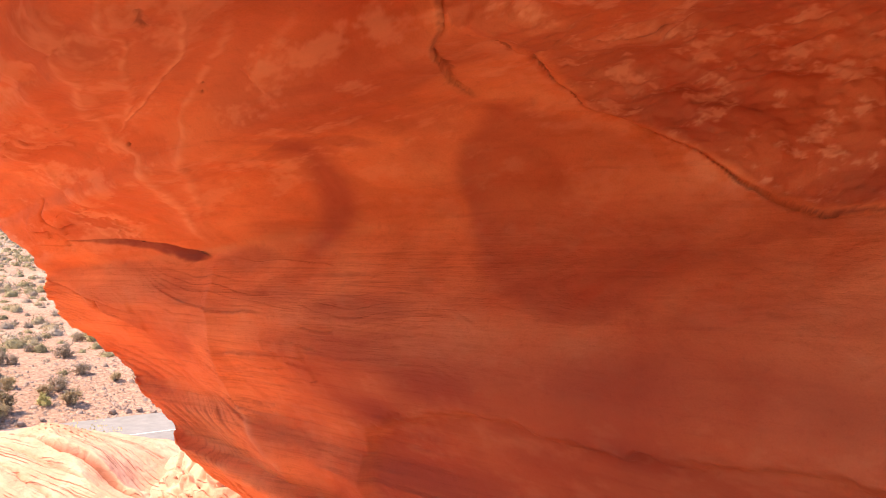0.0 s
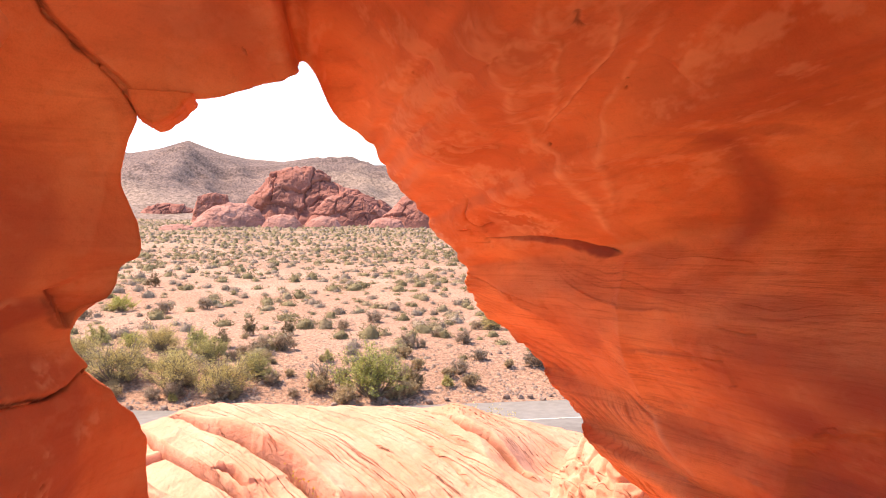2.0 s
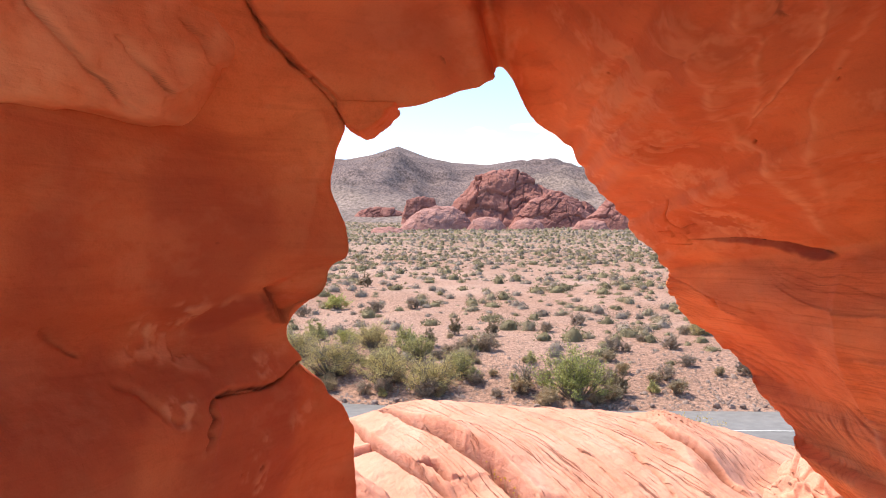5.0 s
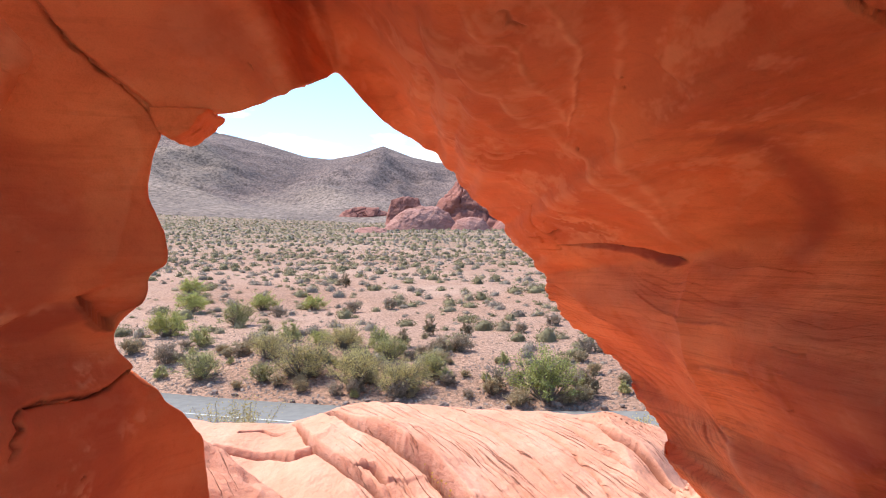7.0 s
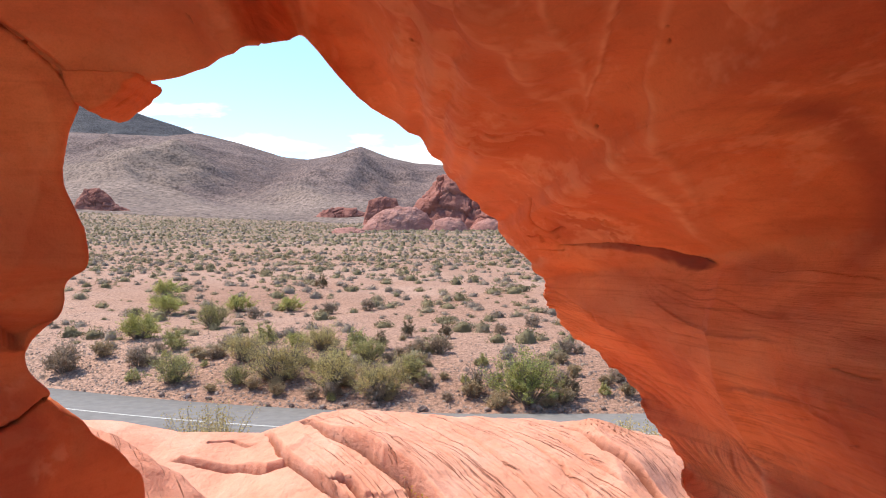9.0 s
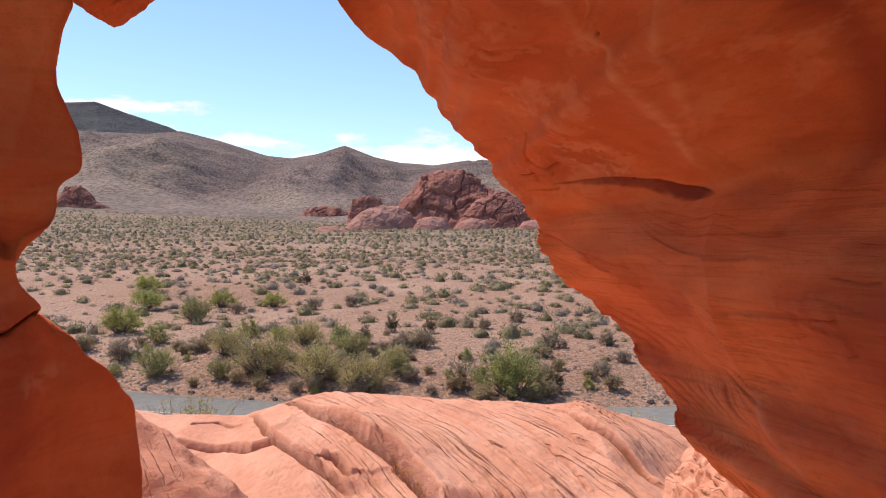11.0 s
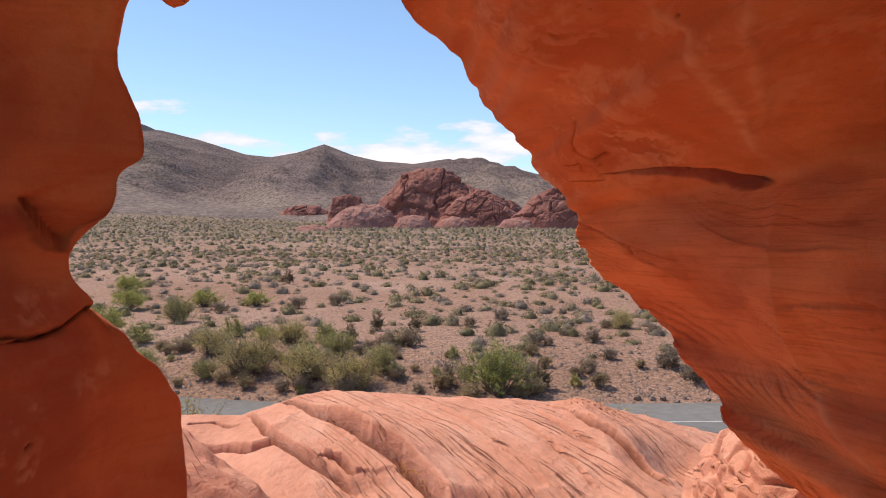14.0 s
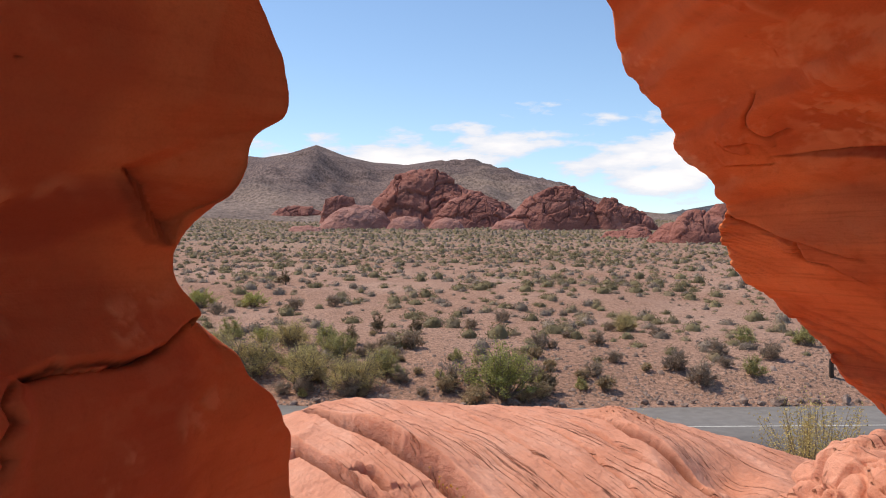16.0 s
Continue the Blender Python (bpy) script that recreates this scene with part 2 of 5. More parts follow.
def desert_material():
    m, nt, bsdf = material("desert_gravel", 0.95)
    col = ramp(nt, noise_node(nt, 0.09, 6, 0.6), [(0.3, (0.285, 0.158, 0.104)), (0.5, (0.34, 0.202, 0.141)), (0.7, (0.385, 0.248, 0.183))])
    pebble = noise_node(nt, 7.0, 9, 0.85)
    col = mixed(nt, 0.9, col, ramp(nt, pebble, [(0.42, (0.36, 0.33, 0.32)), (0.475, (0.88, 0.87, 0.86)), (0.525, (1.0, 1.0, 1.0)), (0.58, (1.55, 1.5, 1.46))]), 'MULTIPLY')
    # low growth thickens on the far fan
    sep = nt.nodes.new("ShaderNodeSeparateXYZ")
    geo = nt.nodes.new("ShaderNodeNewGeometry")
    nt.links.new(geo.outputs["Position"], sep.inputs[0])
    far = nt.nodes.new("ShaderNodeMapRange")
    far.inputs["From Min"].default_value, far.inputs["From Max"].default_value = 60, 300
    nt.links.new(sep.outputs["Y"], far.inputs["Value"])
    tuft = ramp(nt, noise_node(nt, 0.42, 7, 0.8, (1, .5, 1)), [(0.44, (0, 0, 0)), (0.53, (0.9, 0.9, 0.9))])
    grow = mixed(nt, 1.0, tuft, far.outputs["Result"], 'MULTIPLY')
    col = mixed(nt, grow, col, (0.118, 0.102, 0.055))
    nt.links.new(col, bsdf.inputs["Base Color"])
    bumped(nt, bsdf, [(pebble, 0.6, 0.08)])
    return m


DESERT = desert_material()
ASPHALT = tube("worn_asphalt", (0.155, 0.146, 0.136), (0.21, 0.199, 0.186), 3.0, 0.95)
LINE_PAINT = tube("faded_line_paint", (0.40, 0.39, 0.36), (0.58, 0.57, 0.53), 6.0, 0.9)


def hill_material(name, rock_dark, rock_pale, fan):
    """Dark broken rock on the upper slopes, paler gravel with dots of scrub on the fans."""
    m, nt, bsdf = material(name, 0.95)
    wash = noise_node(nt, 0.006, 8, 0.65, (1, .5, 1.5), (0, 0, 0), 0.8)
    strata = noise_node(nt, 0.02, 6, 0.7, (.35, .35, 2.2), (4, 6, 0), 0.5)
    col = ramp(nt, strata, [(0.38, rock_dark), (0.62, rock_pale)])
    low = mixed(nt, 1.0, fan, ramp(nt, wash, [(0.36, (0.78, 0.76, 0.76)), (0.64, (1.15, 1.14, 1.12))]), 'MULTIPLY')
    col = mixed(nt, attribute(nt, "fan"), col, low)
    dot = noise_node(nt, 0.30, 4, 0.75, (1, .32, .8))
    col = mixed(nt, 0.9, col, ramp(nt, dot, [(0.42, (0.42, 0.38, 0.36)), (0.49, (0.88, 0.88, 0.88)), (0.54, (1.05, 1.04, 1.03)), (0.60, (1.4, 1.36, 1.32))]), 'MULTIPLY')
    nt.links.new(col, bsdf.inputs["Base Color"])
    bumped(nt, bsdf, [(wash, 0.5, 25.0), (strata, 0.5, 8.0), (dot, 0.5, 1.5)])
    return m


HILL = hill_material("hill_scree", (0.112, 0.078, 0.073), (0.175, 0.125, 0.113), (0.20, 0.150, 0.124))
# distance haze is put into this blue-grey base colour
FAR_HILL = hill_material("far_haze_rock", (0.052, 0.054, 0.066), (0.085, 0.086, 0.098), (0.12, 0.11, 0.11))

# ---------------------------------------------------------------- land
ROAD_Z = 1.15


def road_edge(x):
    """y of the road's far edge."""
    w = np.clip(3.0 - np.asarray(x, float), 0, 60)
    return 22.4 + 0.027 * w * w / (1 + w / 45)


def land(x, y):
    """Height of the desert floor."""
    x, y = np.asarray(x, float), np.asarray(y, float)
    s = y - (road_edge(x) - 22.4) * smooth(60, 26, y)
    z = np.interp(s, [-80, 16, 22.6, 23.4, 25.5, 27.8, 32, 44, 54, 73, 150, 400, 900, 1500, 2200, 4600],
                  [1.0, 1.12, 1.14, 1.28, 1.85, 2.25, 2.5, 2.85, 3.45, 4.15, 7.0, 16.2, 38, 62, 80, 100])
    # the fan climbs higher on the side of the big mountain
    z = z + 0.045 * np.clip(-x - .12 * y, 0, 500) * smooth(120, 600, y)
    p = np.stack([x.ravel(), y.ravel(), 0 * x.ravel()], 1)
    far = smooth(23.0, 40, s.ravel())
    z = z + ((layers(p, 14, 3, 5) * 0.28 + layers(p, 2.2, 3, 9) * 0.07) * far
             + layers(p, 1.2, 2, 3) * 0.02).reshape(x.shape)
    return z


def build_ground():
    gx = np.concatenate([-np.geomspace(3200, 40, 60), np.linspace(-39, 39, 200), np.geomspace(40, 3200, 60)])
    gy = np.concatenate([np.linspace(-80, 14, 20), np.linspace(15, 60, 200), np.geomspace(60.5, 4500, 170)])
    X, Y = np.meshgrid(gx, gy, indexing="ij")
    Z = land(X, Y)
    v = np.stack([X.ravel(), Y.ravel(), Z.ravel()], 1)
    return tagged(new("ground", sheet("ground", v, grid_faces(len(gx), len(gy)), DESERT)),
                  "pinkish gravel desert floor rising to the hills", "ground", kind="structure")


build_ground()


def build_road():
    xs = np.linspace(-60, 60, 240)
    far = road_edge(xs)
    prof = [(0.0, -0.3), (0.0, 0.02), (-3.0, 0.05), (-6.0, 0.02), (-6.0, -0.3)]
    v = [(x, e + o, ROAD_Z + 0.06 + h) for x, e in zip(xs, far) for o, h in prof]
    ob = tagged(new("road", sheet("road", v, grid_faces(len(xs), 5), ASPHALT)), "worn grey two-lane asphalt desert road", "road", kind="structure")
    for lo, hi, nm in ((-2.96, -3.06, "centre_line"),):
        v = [(x, e + o, ROAD_Z + 0.06 + 0.022 + 0.03 * (1 - abs(o + 3) / 3) + 0.006) for x, e in zip(xs, far) for o in (lo, hi)]
        part = new(nm, sheet(nm, v, grid_faces(len(xs), 2), LINE_PAINT))
        part.parent = ob


build_road()


def ridge_line(name, label, y0, y1, crest_x, crest_z, rough, seed, rock, n=620):
    """A range of hills from its foot at y0 to its crest at y1, and down behind, cut by spurs and gullies."""
    xs = np.linspace(crest_x[0], crest_x[-1], n)
    s = np.concatenate([np.linspace(0, 1, 130), np.linspace(1.03, 1.5, 12)])
    X, S = np.meshgrid(xs, s, indexing="ij")
    Y = y0 + (y1 - y0) * S
    base = land(X, Y) - 4
    crest = np.interp(X * y1 / Y, crest_x, crest_z)
    up = np.where(S <= 1, .25 * S + .75 * S ** 2.4, 1 - (S - 1) * 1.6)
    Z = base + np.maximum(crest - base, 0) * up
    P = np.stack([X.ravel(), Y.ravel(), Z.ravel()], 1)
    t = S.ravel()
    run = np.stack([P[:, 0] * .5 + P[:, 0] * y1 / P[:, 1] * .5, P[:, 1] * .22, 0 * t], 1)
    run[:, 0] += layers(P * [1, 1, 0], rough * 5, 2, seed + 1) * rough * .8
    spur = 0
    for k, (size, share) in enumerate(((5.2, 1.0), (2.3, .45), (.95, .22))):
        g = layers(run, rough * size, 2, seed + 11 * k)
        spur = spur + share * (.55 - np.sqrt(g * g + .012))
    tall = np.clip((crest.ravel() - 75) / 110, .03, 1)
    body = smooth(.12, .5, t) * smooth(1.0, .7, t) * tall
    P[:, 2] += spur * rough * .8 * body + layers(P, rough * .9, 5, seed + 3) * rough * .12 * tall * smooth(.15, .45, t) * (1 - .94 * smooth(.7, 1, t))
    fan = smooth(.62, .34, t + .22 * layers(run, rough * 2.5, 3, seed + 40) - .25 * spur) * (1 - .15 * smooth(.9, 1, t))
    me = sheet(name, P, grid_faces(len(xs), len(s)), rock)
    me.attributes.new("fan", 'FLOAT', 'POINT').data.foreach_set("value", fan.astype(np.float32))
    return tagged(new(name, me), label, "mountains", kind="structure")


ridge_line("hills", "bare grey-brown desert mountains behind the plain", 500, 2000,
           [-2600, -1500, -877, -642, -564, -473, -369, -310, -251, -190, -121, -61, 17, 96, 161, 252, 317, 362, 447, 538, 800, 2600],
           [330, 300, 281, 270, 278, 255, 222, 216, 226, 246, 220, 207, 201, 213, 199, 191, 175, 158, 126, 90, 70, 70], 62, 21, HILL)
ridge_line("far_mountain", "dark blue-grey mountain behind the nearer hills", 2100, 2900,
           [-3200, -1700, -1290, -1100, -988, -855, -700, -400], [585, 525, 490, 496, 455, 412, 335, 150], 70, 43, FAR_HILL, 220)
ridge_line("far_ridge", "low distant ridge beyond the outcrops", 2600, 3500, [300, 600, 800, 1000, 1130, 1300, 1700, 3200], [80, 125, 142, 138, 165, 195, 260, 300], 60, 47, FAR_HILL, 220)

# ---------------------------------------------------------------- the rock arch
AXIS = (1.086, 5.968)
RIM_RADIUS = [0.561, 0.542, 0.535, 0.544, 0.511, 0.505, 0.490, 0.469, 0.461, 0.458, 0.474, 0.464, 0.459, 0.464, 0.461, 0.466, 0.486, 0.495, 0.526, 0.533, 0.570, 0.571, 0.597, 0.620, 0.642, 0.691, 0.756, 0.668, 0.655, 0.677, 0.694, 0.711, 0.741, 0.783, 0.819, 0.795, 0.784, 0.764, 0.736, 0.679, 0.644, 0.628, 0.659, 0.662, 0.686, 0.770, 0.798, 0.780, 0.761, 0.744, 0.741, 0.731, 0.746, 0.770, 0.821, 0.864, 0.921, 0.989, 1.078, 1.173, 1.274, 1.381, 1.493, 1.608, 1.725, 1.842, 1.958, 2.072, 2.180, 2.282, 2.373, 2.450, 2.509, 2.545, 2.555, 2.534, 2.481, 2.398, 2.285, 2.144, 1.975, 1.771, 1.161, 1.119, 0.991, 0.954, 0.843, 0.732, 0.645, 0.602]
RIM_DEPTH = [-0.696, -0.808, -0.866, -0.821, -0.922, -0.980, -1.013, -1.280, -1.455, -2.201, -2.080, -2.094, -2.093, -2.055, -2.037, -1.947, -1.837, -1.698, -1.494, -1.454, -1.492, -1.511, -1.478, -1.429, -1.402, -1.402, -1.376, -1.239, -0.769, -0.613]
FLARE = [0.076, 0.027, 0.026, 0.028, 0.052, 0.029, 0.030, 0.060, 0.120, 0.200, 0.240, 0.270, 0.282, 0.273, 0.238, 0.155, 0.048, 0.070, 0.126, 0.182, 0.223, 0.244, 0.247, 0.232, 0.198, 0.146, 0.086, 0.043, 0.037, 0.112]
SPREAD = [0.297, 0.557, 0.420, 0.194, 0.192, 0.120, 0.053, 0.050, 0.120, 0.280, 0.390, 0.470, 0.515, 0.525, 0.514, 0.469, 0.394, 0.422, 0.459, 0.487, 0.502, 0.511, 0.515, 0.516, 0.508, 0.481, 0.430, 0.353, 0.257, 0.195]
FLARE_RUN = 0.22


def rim_depth(th):
    """y of the opening's edge at the angle th; a corner stands back where lintel and wall meet."""
    return ring(RIM_DEPTH, th) + .22 * np.exp(-((np.degrees(th) - 105) / 2.5) ** 2)


def arch_radius(th, d):
    """Radius of the hollow at the angle th, d metres inside the rim (outside where negative)."""
    di, do = np.maximum(d, 0), np.maximum(-d, 0)
    return (ring(RIM_RADIUS, th) + ring(FLARE, th) * (1 - np.exp(-di / FLARE_RUN)) + ring(SPREAD, th) * di
            + 1.3 * (np.sqrt(do * do + .0016) - .04))


def bent(path, th, y, r):
    """Distance in metres on the rock's face to a line of (degrees, y), its side and the share run along it."""
    best, side, share = np.full(th.shape, 1e9), np.zeros(th.shape), np.zeros(th.shape)
    k = r * np.pi / 180
    n = len(path) - 1
    for i in range(n):
        (ax, ay), (bx, by) = path[i], path[i + 1]
        dx, dy = (bx - ax) * k, by - ay
        px, py = (th - ax) * k, y - ay
        t = np.clip((px * dx + py * dy) / (dx * dx + dy * dy), 0, 1)
        ex, ey = px - t * dx, py - t * dy
        d = np.hypot(ex, ey)
        m = d < best
        best, side, share = np.where(m, d, best), np.where(m, np.sign(dx * ey - dy * ex), side), np.where(m, (i + t) / n, share)
    return best, side, share


def flowing(path, n=5):
    """A smooth run of points through a bent line."""
    p = np.array([path[0], *path, path[-1]], float)
    out = []
    for k in range(1, len(p) - 2):
        for t in np.arange(n) / n:
            out.append(.5 * (2 * p[k] + (p[k + 1] - p[k - 1]) * t + (2 * p[k - 1] - 5 * p[k] + 4 * p[k + 1] - p[k + 2]) * t * t + (3 * p[k] - p[k - 1] - 3 * p[k + 1] + p[k + 2]) * t ** 3))
    return [tuple(q) for q in out] + [tuple(p[-1])]


SHELF = [(22.7, -1.04), (20.2, -1.17), (17.7, -1.29), (15.6, -1.385), (13.2, -1.425), (10.1, -1.505)]
# softly raised pale veins: line, width, strength
VEINS = [([(73, -2.95), (69.6, -2.82), (65, -2.74), (62, -2.6), (57, -2.42), (53, -2.23), (48.6, -2.06)], .013, .55),
         ([(63, -2.95), (60, -2.86), (56.3, -2.70), (55, -2.55), (52.4, -2.32), (49, -2.11), (47.4, -1.97)], .009, .75),
         ([(86, -2.44), (76, -2.6), (68, -2.52), (60.5, -2.28), (54.4, -2.08), (46.8, -1.94), (38.5, -1.98), (27.6, -1.72), (18.5, -1.56), (11.5, -1.51)], .022, .5),
         ([(57, -2.93), (51.8, -2.68), (48.4, -2.48), (43.8, -2.31), (37.4, -2.2), (29, -1.88), (18.6, -1.6)], .016, .45),
         ([(80, -2.75), (72, -2.66), (64, -2.46), (57, -2.2)], .03, .3),
         ([(49, -2.9), (46, -2.72), (43.5, -2.6)], .02, .22),
         ([(90, -2.2), (80, -2.3), (70, -2.22), (60, -1.98), (52, -1.8)], .03, .25),
         ([(70, -1.62), (60, -1.62), (48, -1.5), (38, -1.42)], .02, .3)]
CREASE = [(10.1, -1.51), (5, -1.56), (.2, -1.575), (-5, -1.545), (-9.6, -1.5), (-14.5, -1.42), (-18.6, -1.4), (-22.5, -1.47), (-26.4, -1.62)]
CORNER_CRACK = [(46, -3.22), (41.7, -3.19), (38.7, -3.17), (34, -3.06), (29.7, -2.88), (26.4, -2.8)]
LONG_CRACK = [(36.9, -3.21), (34.8, -3.22), (30.3, -3.11), (25.7, -2.97), (22.1, -2.91), (19.5, -2.93), (17.3, -2.95), (15.3, -2.98), (13.4, -3.0), (11.6, -3.05), (10, -3.14), (8.7, -3.24), (8.4, -3.32), (8.2, -3.5), (8, -3.8)]
SIDE_CRACK = [(30.1, -3.11), (31.1, -3.21), (30.3, -3.24), (28.8, -3.26), (28.4, -3.34)]
TOP_MARK = [(67.5, -2.91), (65.2, -2.85), (63.2, -2.81)]
NOTCH = [(8.2, -.78), (4.6, -.855), (.2, -.93), (-4.4, -.9)]
LOOP = [(40.3, -1.23), (32.6, -1.11), (27.6, -1.12), (27.2, -1.2)]
OVAL_NEAR = [(33, -2.3), (30.8, -2.38), (24.1, -2.2), (18.4, -2.09), (13.7, -1.98), (10.9, -1.9), (10.1, -1.78)]
OVAL_FAR = [(24.5, -2.84), (23, -2.74), (20.3, -2.57), (16.2, -2.43), (11.1, -2.38), (7.2, -2.51), (3.6, -2.73), (1.1, -2.94), (.7, -3.1)]
LINTEL_CRACK = [(134.5, -2.75), (135, -2.36), (136.4, -2.26), (136.8, -2.21), (136.7, -2.16), (137, -2.12), (139.5, -2.03)]
FOOT_CRACK = [(189.4, -1.8), (190.3, -1.87), (192.4, -1.93), (192.8, -1.99), (192.6, -2.05), (191.7, -2.12), (191.2, -2.2)]
FOOT_SPLIT = [(191.4, -2.19), (193.2, -2.22), (194.8, -2.205), (196.2, -2.235), (197.4, -2.22), (199, -2.24)]
UNDERCUT = [(186.5, -2.44), (187.8, -2.38), (190, -2.37), (191.9, -2.35), (194, -2.31), (193.4, -2.26)]
SCRATCH = [(178.6, -2.57), (180.6, -2.52), (182.5, -2.46)]
JAW = [(173.4, -2.13), (175.9, -2.085), (178, -2.03), (179.6, -1.985), (181.4, -1.93)]
SHOULDER = [(139, -2.14), (144, -2.1), (152.3, -2.09), (162.7, -2.12), (170, -2.1)]
RIM_SLITS = [[(3.5, -.86), (-.5, -.99), (-4, -1.1)], [(-1.5, -.86), (-5, -.98), (-9.5, -1.06)], [(24.5, -.93), (21.6, -1.0), (19.5, -1.04)], [(33, -.98), (28, -1.0), (25, -1.03)],
             [(31, -1.0), (29, -1.06), (24, -1.1)], [(72, -1.5), (66, -1.56), (60, -1.58)], [(55, -1.44), (49, -1.42), (44, -1.4)]]
# short overhanging slits between the layers of the lower face
LAYER_SLITS = [[(-10.6, -1.62), (-11.4, -1.7), (-11.3, -1.84)], [(-11.6, -1.86), (-12.3, -1.94), (-12, -2.0)], [(-2.7, -1.98), (-3.1, -2.06), (-2.9, -2.14)], [(-7.8, -1.78), (-8.4, -1.88), (-8.2, -2.0)]]


def arch_relief(P, T, Y, R, D):
    """Relief of the arch's faces in metres, and the masks: stain with painted shade, pale, crack and layer."""
    deg = np.degrees(T)
    deg = np.where(deg > 230, deg - 360, deg)
    wall = smooth(118, 100, deg)
    h = layers(P, 0.5, 3, 2) * (.004 + .014 * smooth(.05, .6, D)) + layers(P, 0.085, 3, 12) * 0.003
    # chipped, layered edge round the opening
    chip = layers(P * [1, 1, 2.2], .05, 3, 14)
    h = h + (chip * (.004 + .006 * smooth(14, 2, deg)) + .006 * grain(P * [1, 1, 3], .1, 15)) * np.exp(-np.abs(D) / .07) * (.25 + .75 * smooth(85, 60, deg))
    cloud = layers(P * [1, 1, 1.6], 0.5, 3, 60)
    stain_shade = smooth(.2, .9, cloud) * .35
    speckle = layers(P * [1.2, .7, 1.4], 0.13, 5, 66, .7)
    pale = smooth(.15, 1.1, speckle) * (.07 + .26 * smooth(10, 30, deg) * wall) + (.14 + .06 * cloud) * smooth(28, 50, deg) * smooth(150, 128, deg) * smooth(-3.1, -2.6, Y)
    # pillar and low wall: dark varnish, plus their shade put into the colour
    varnish_shade = smooth(142, 165, deg) * (.32 + .3 * smooth(-.2, .6, layers(P * [1, 1, .6], .32, 3, 140)))
    varnish_shade = varnish_shade + smooth(7, -8, deg) * smooth(-1.6, -2.2, Y) * (.72 + .25 * grain(P * [1, 1, 3], .3, 141)) * (deg > -80)
    stain_shade = np.maximum(stain_shade, varnish_shade)
    crack = np.zeros(len(P))
    wob = grain(P, .06, 80) * .010 + grain(P, .02, 81) * .004

    def near(path, pad=.35):
        """The points round a line, and their distance, side and share run."""
        a, b = [p[0] for p in path], [p[1] for p in path]
        wide = pad / .75 * 57
        i = np.nonzero((deg > min(a) - wide) & (deg < max(a) + wide) & (Y > min(b) - pad) & (Y < max(b) + pad))[0]
        return (i, *bent(path, deg[i], Y[i], R[i]))

    def groove(path, depth, wide, dark=1.0, step=0.0, reach=.2):
        i, d, s, u = near(path)
        d = np.abs(d * s + wob[i] * .7)
        ends = smooth(0, .08, u) * smooth(1, .92, u)
        vary = .55 + .45 * grain(P[i], .09, 83)
        h[i] += -depth * np.exp(-(d / wide) ** 2) * ends + step * np.exp(-d / reach) * (s > 0) * ends
        crack[i] = np.maximum(crack[i], dark * vary * (1 - smooth(wide * .25, wide * .9, d)) * ends)

    # the shelf: a lip, and under it the overhang's shadow painted as a dark lens
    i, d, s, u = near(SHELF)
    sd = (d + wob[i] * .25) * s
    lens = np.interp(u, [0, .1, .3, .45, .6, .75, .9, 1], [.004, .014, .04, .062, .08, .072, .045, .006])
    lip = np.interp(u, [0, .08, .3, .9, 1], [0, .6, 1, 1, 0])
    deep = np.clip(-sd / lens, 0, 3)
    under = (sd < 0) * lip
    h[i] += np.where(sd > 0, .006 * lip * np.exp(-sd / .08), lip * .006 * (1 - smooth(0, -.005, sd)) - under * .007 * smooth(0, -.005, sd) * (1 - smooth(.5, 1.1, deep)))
    stain_shade[i] = np.maximum(stain_shade[i], under * .92 * (1 - smooth(.8, 1.15, deep + wob[i] * 8)))
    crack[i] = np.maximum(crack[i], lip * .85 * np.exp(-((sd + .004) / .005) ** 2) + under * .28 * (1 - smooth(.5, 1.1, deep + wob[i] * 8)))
    for k, (path, wide, share) in enumerate(VEINS):
        i, d, s, u = near(flowing(path))
        d = np.abs(d * s + grain(P[i], .16, 90 + k) * .008 + grain(P[i], .04, 190 + k) * .004)
        fade = smooth(0, .15, u) * smooth(1.0, .85, u)
        rough = .5 + .5 * smooth(-.5, .5, layers(P[i], .045, 3, 95))
        h[i] += (.005 * np.exp(-(d / (.7 * wide)) ** 2) + .012 * np.exp(-(d / .08) ** 2)) * fade
        pale[i] = np.maximum(pale[i], fade * min(.95, 1.15 * share) * rough * np.maximum(np.exp(-(d / (.8 * wide)) ** 2), .5 * np.exp(-d / .05)))
        stain_shade[i] *= 1 - .7 * fade * np.exp(-(d / .04) ** 2)
    i, d, s, u = near(flowing(CREASE))
    d = np.abs(d * s + grain(P[i], .2, 97) * .012)
    h[i] += .030 * np.exp(-d / .07) * smooth(0, .1, u)
    pale[i] = np.maximum(pale[i], .3 * np.exp(-(d / .012) ** 2) * smooth(-.3, .4, grain(P[i], .1, 98)))
    # for the lintel crack and the undercut, dark also paints in soft shade
    for path, depth, wide, dark, step, reach in (
            (LONG_CRACK, .010, .0045, .85, .012, .25), (CORNER_CRACK, .006, .005, .5, -.012, .12), (TOP_MARK, .008, .006, .8, 0, .1),
            (SIDE_CRACK, .012, .007, .9, .008, .1), (NOTCH, .035, .010, .9, .02, .07), (LOOP, .012, .007, .6, .008, .05),
            (LINTEL_CRACK, .02, .008, .55, .03, .2), (FOOT_CRACK, .022, .006, .95, -.02, .18), (FOOT_SPLIT, .016, .007, 1.0, 0, .1),
            (UNDERCUT, .010, .012, .25, 0, .1), (SCRATCH, .010, .006, .9, 0, .1)):
        groove(path, depth, wide, dark, step, reach)
    for path in RIM_SLITS:
        groove(path, .012, .005, .6, .012, .05)
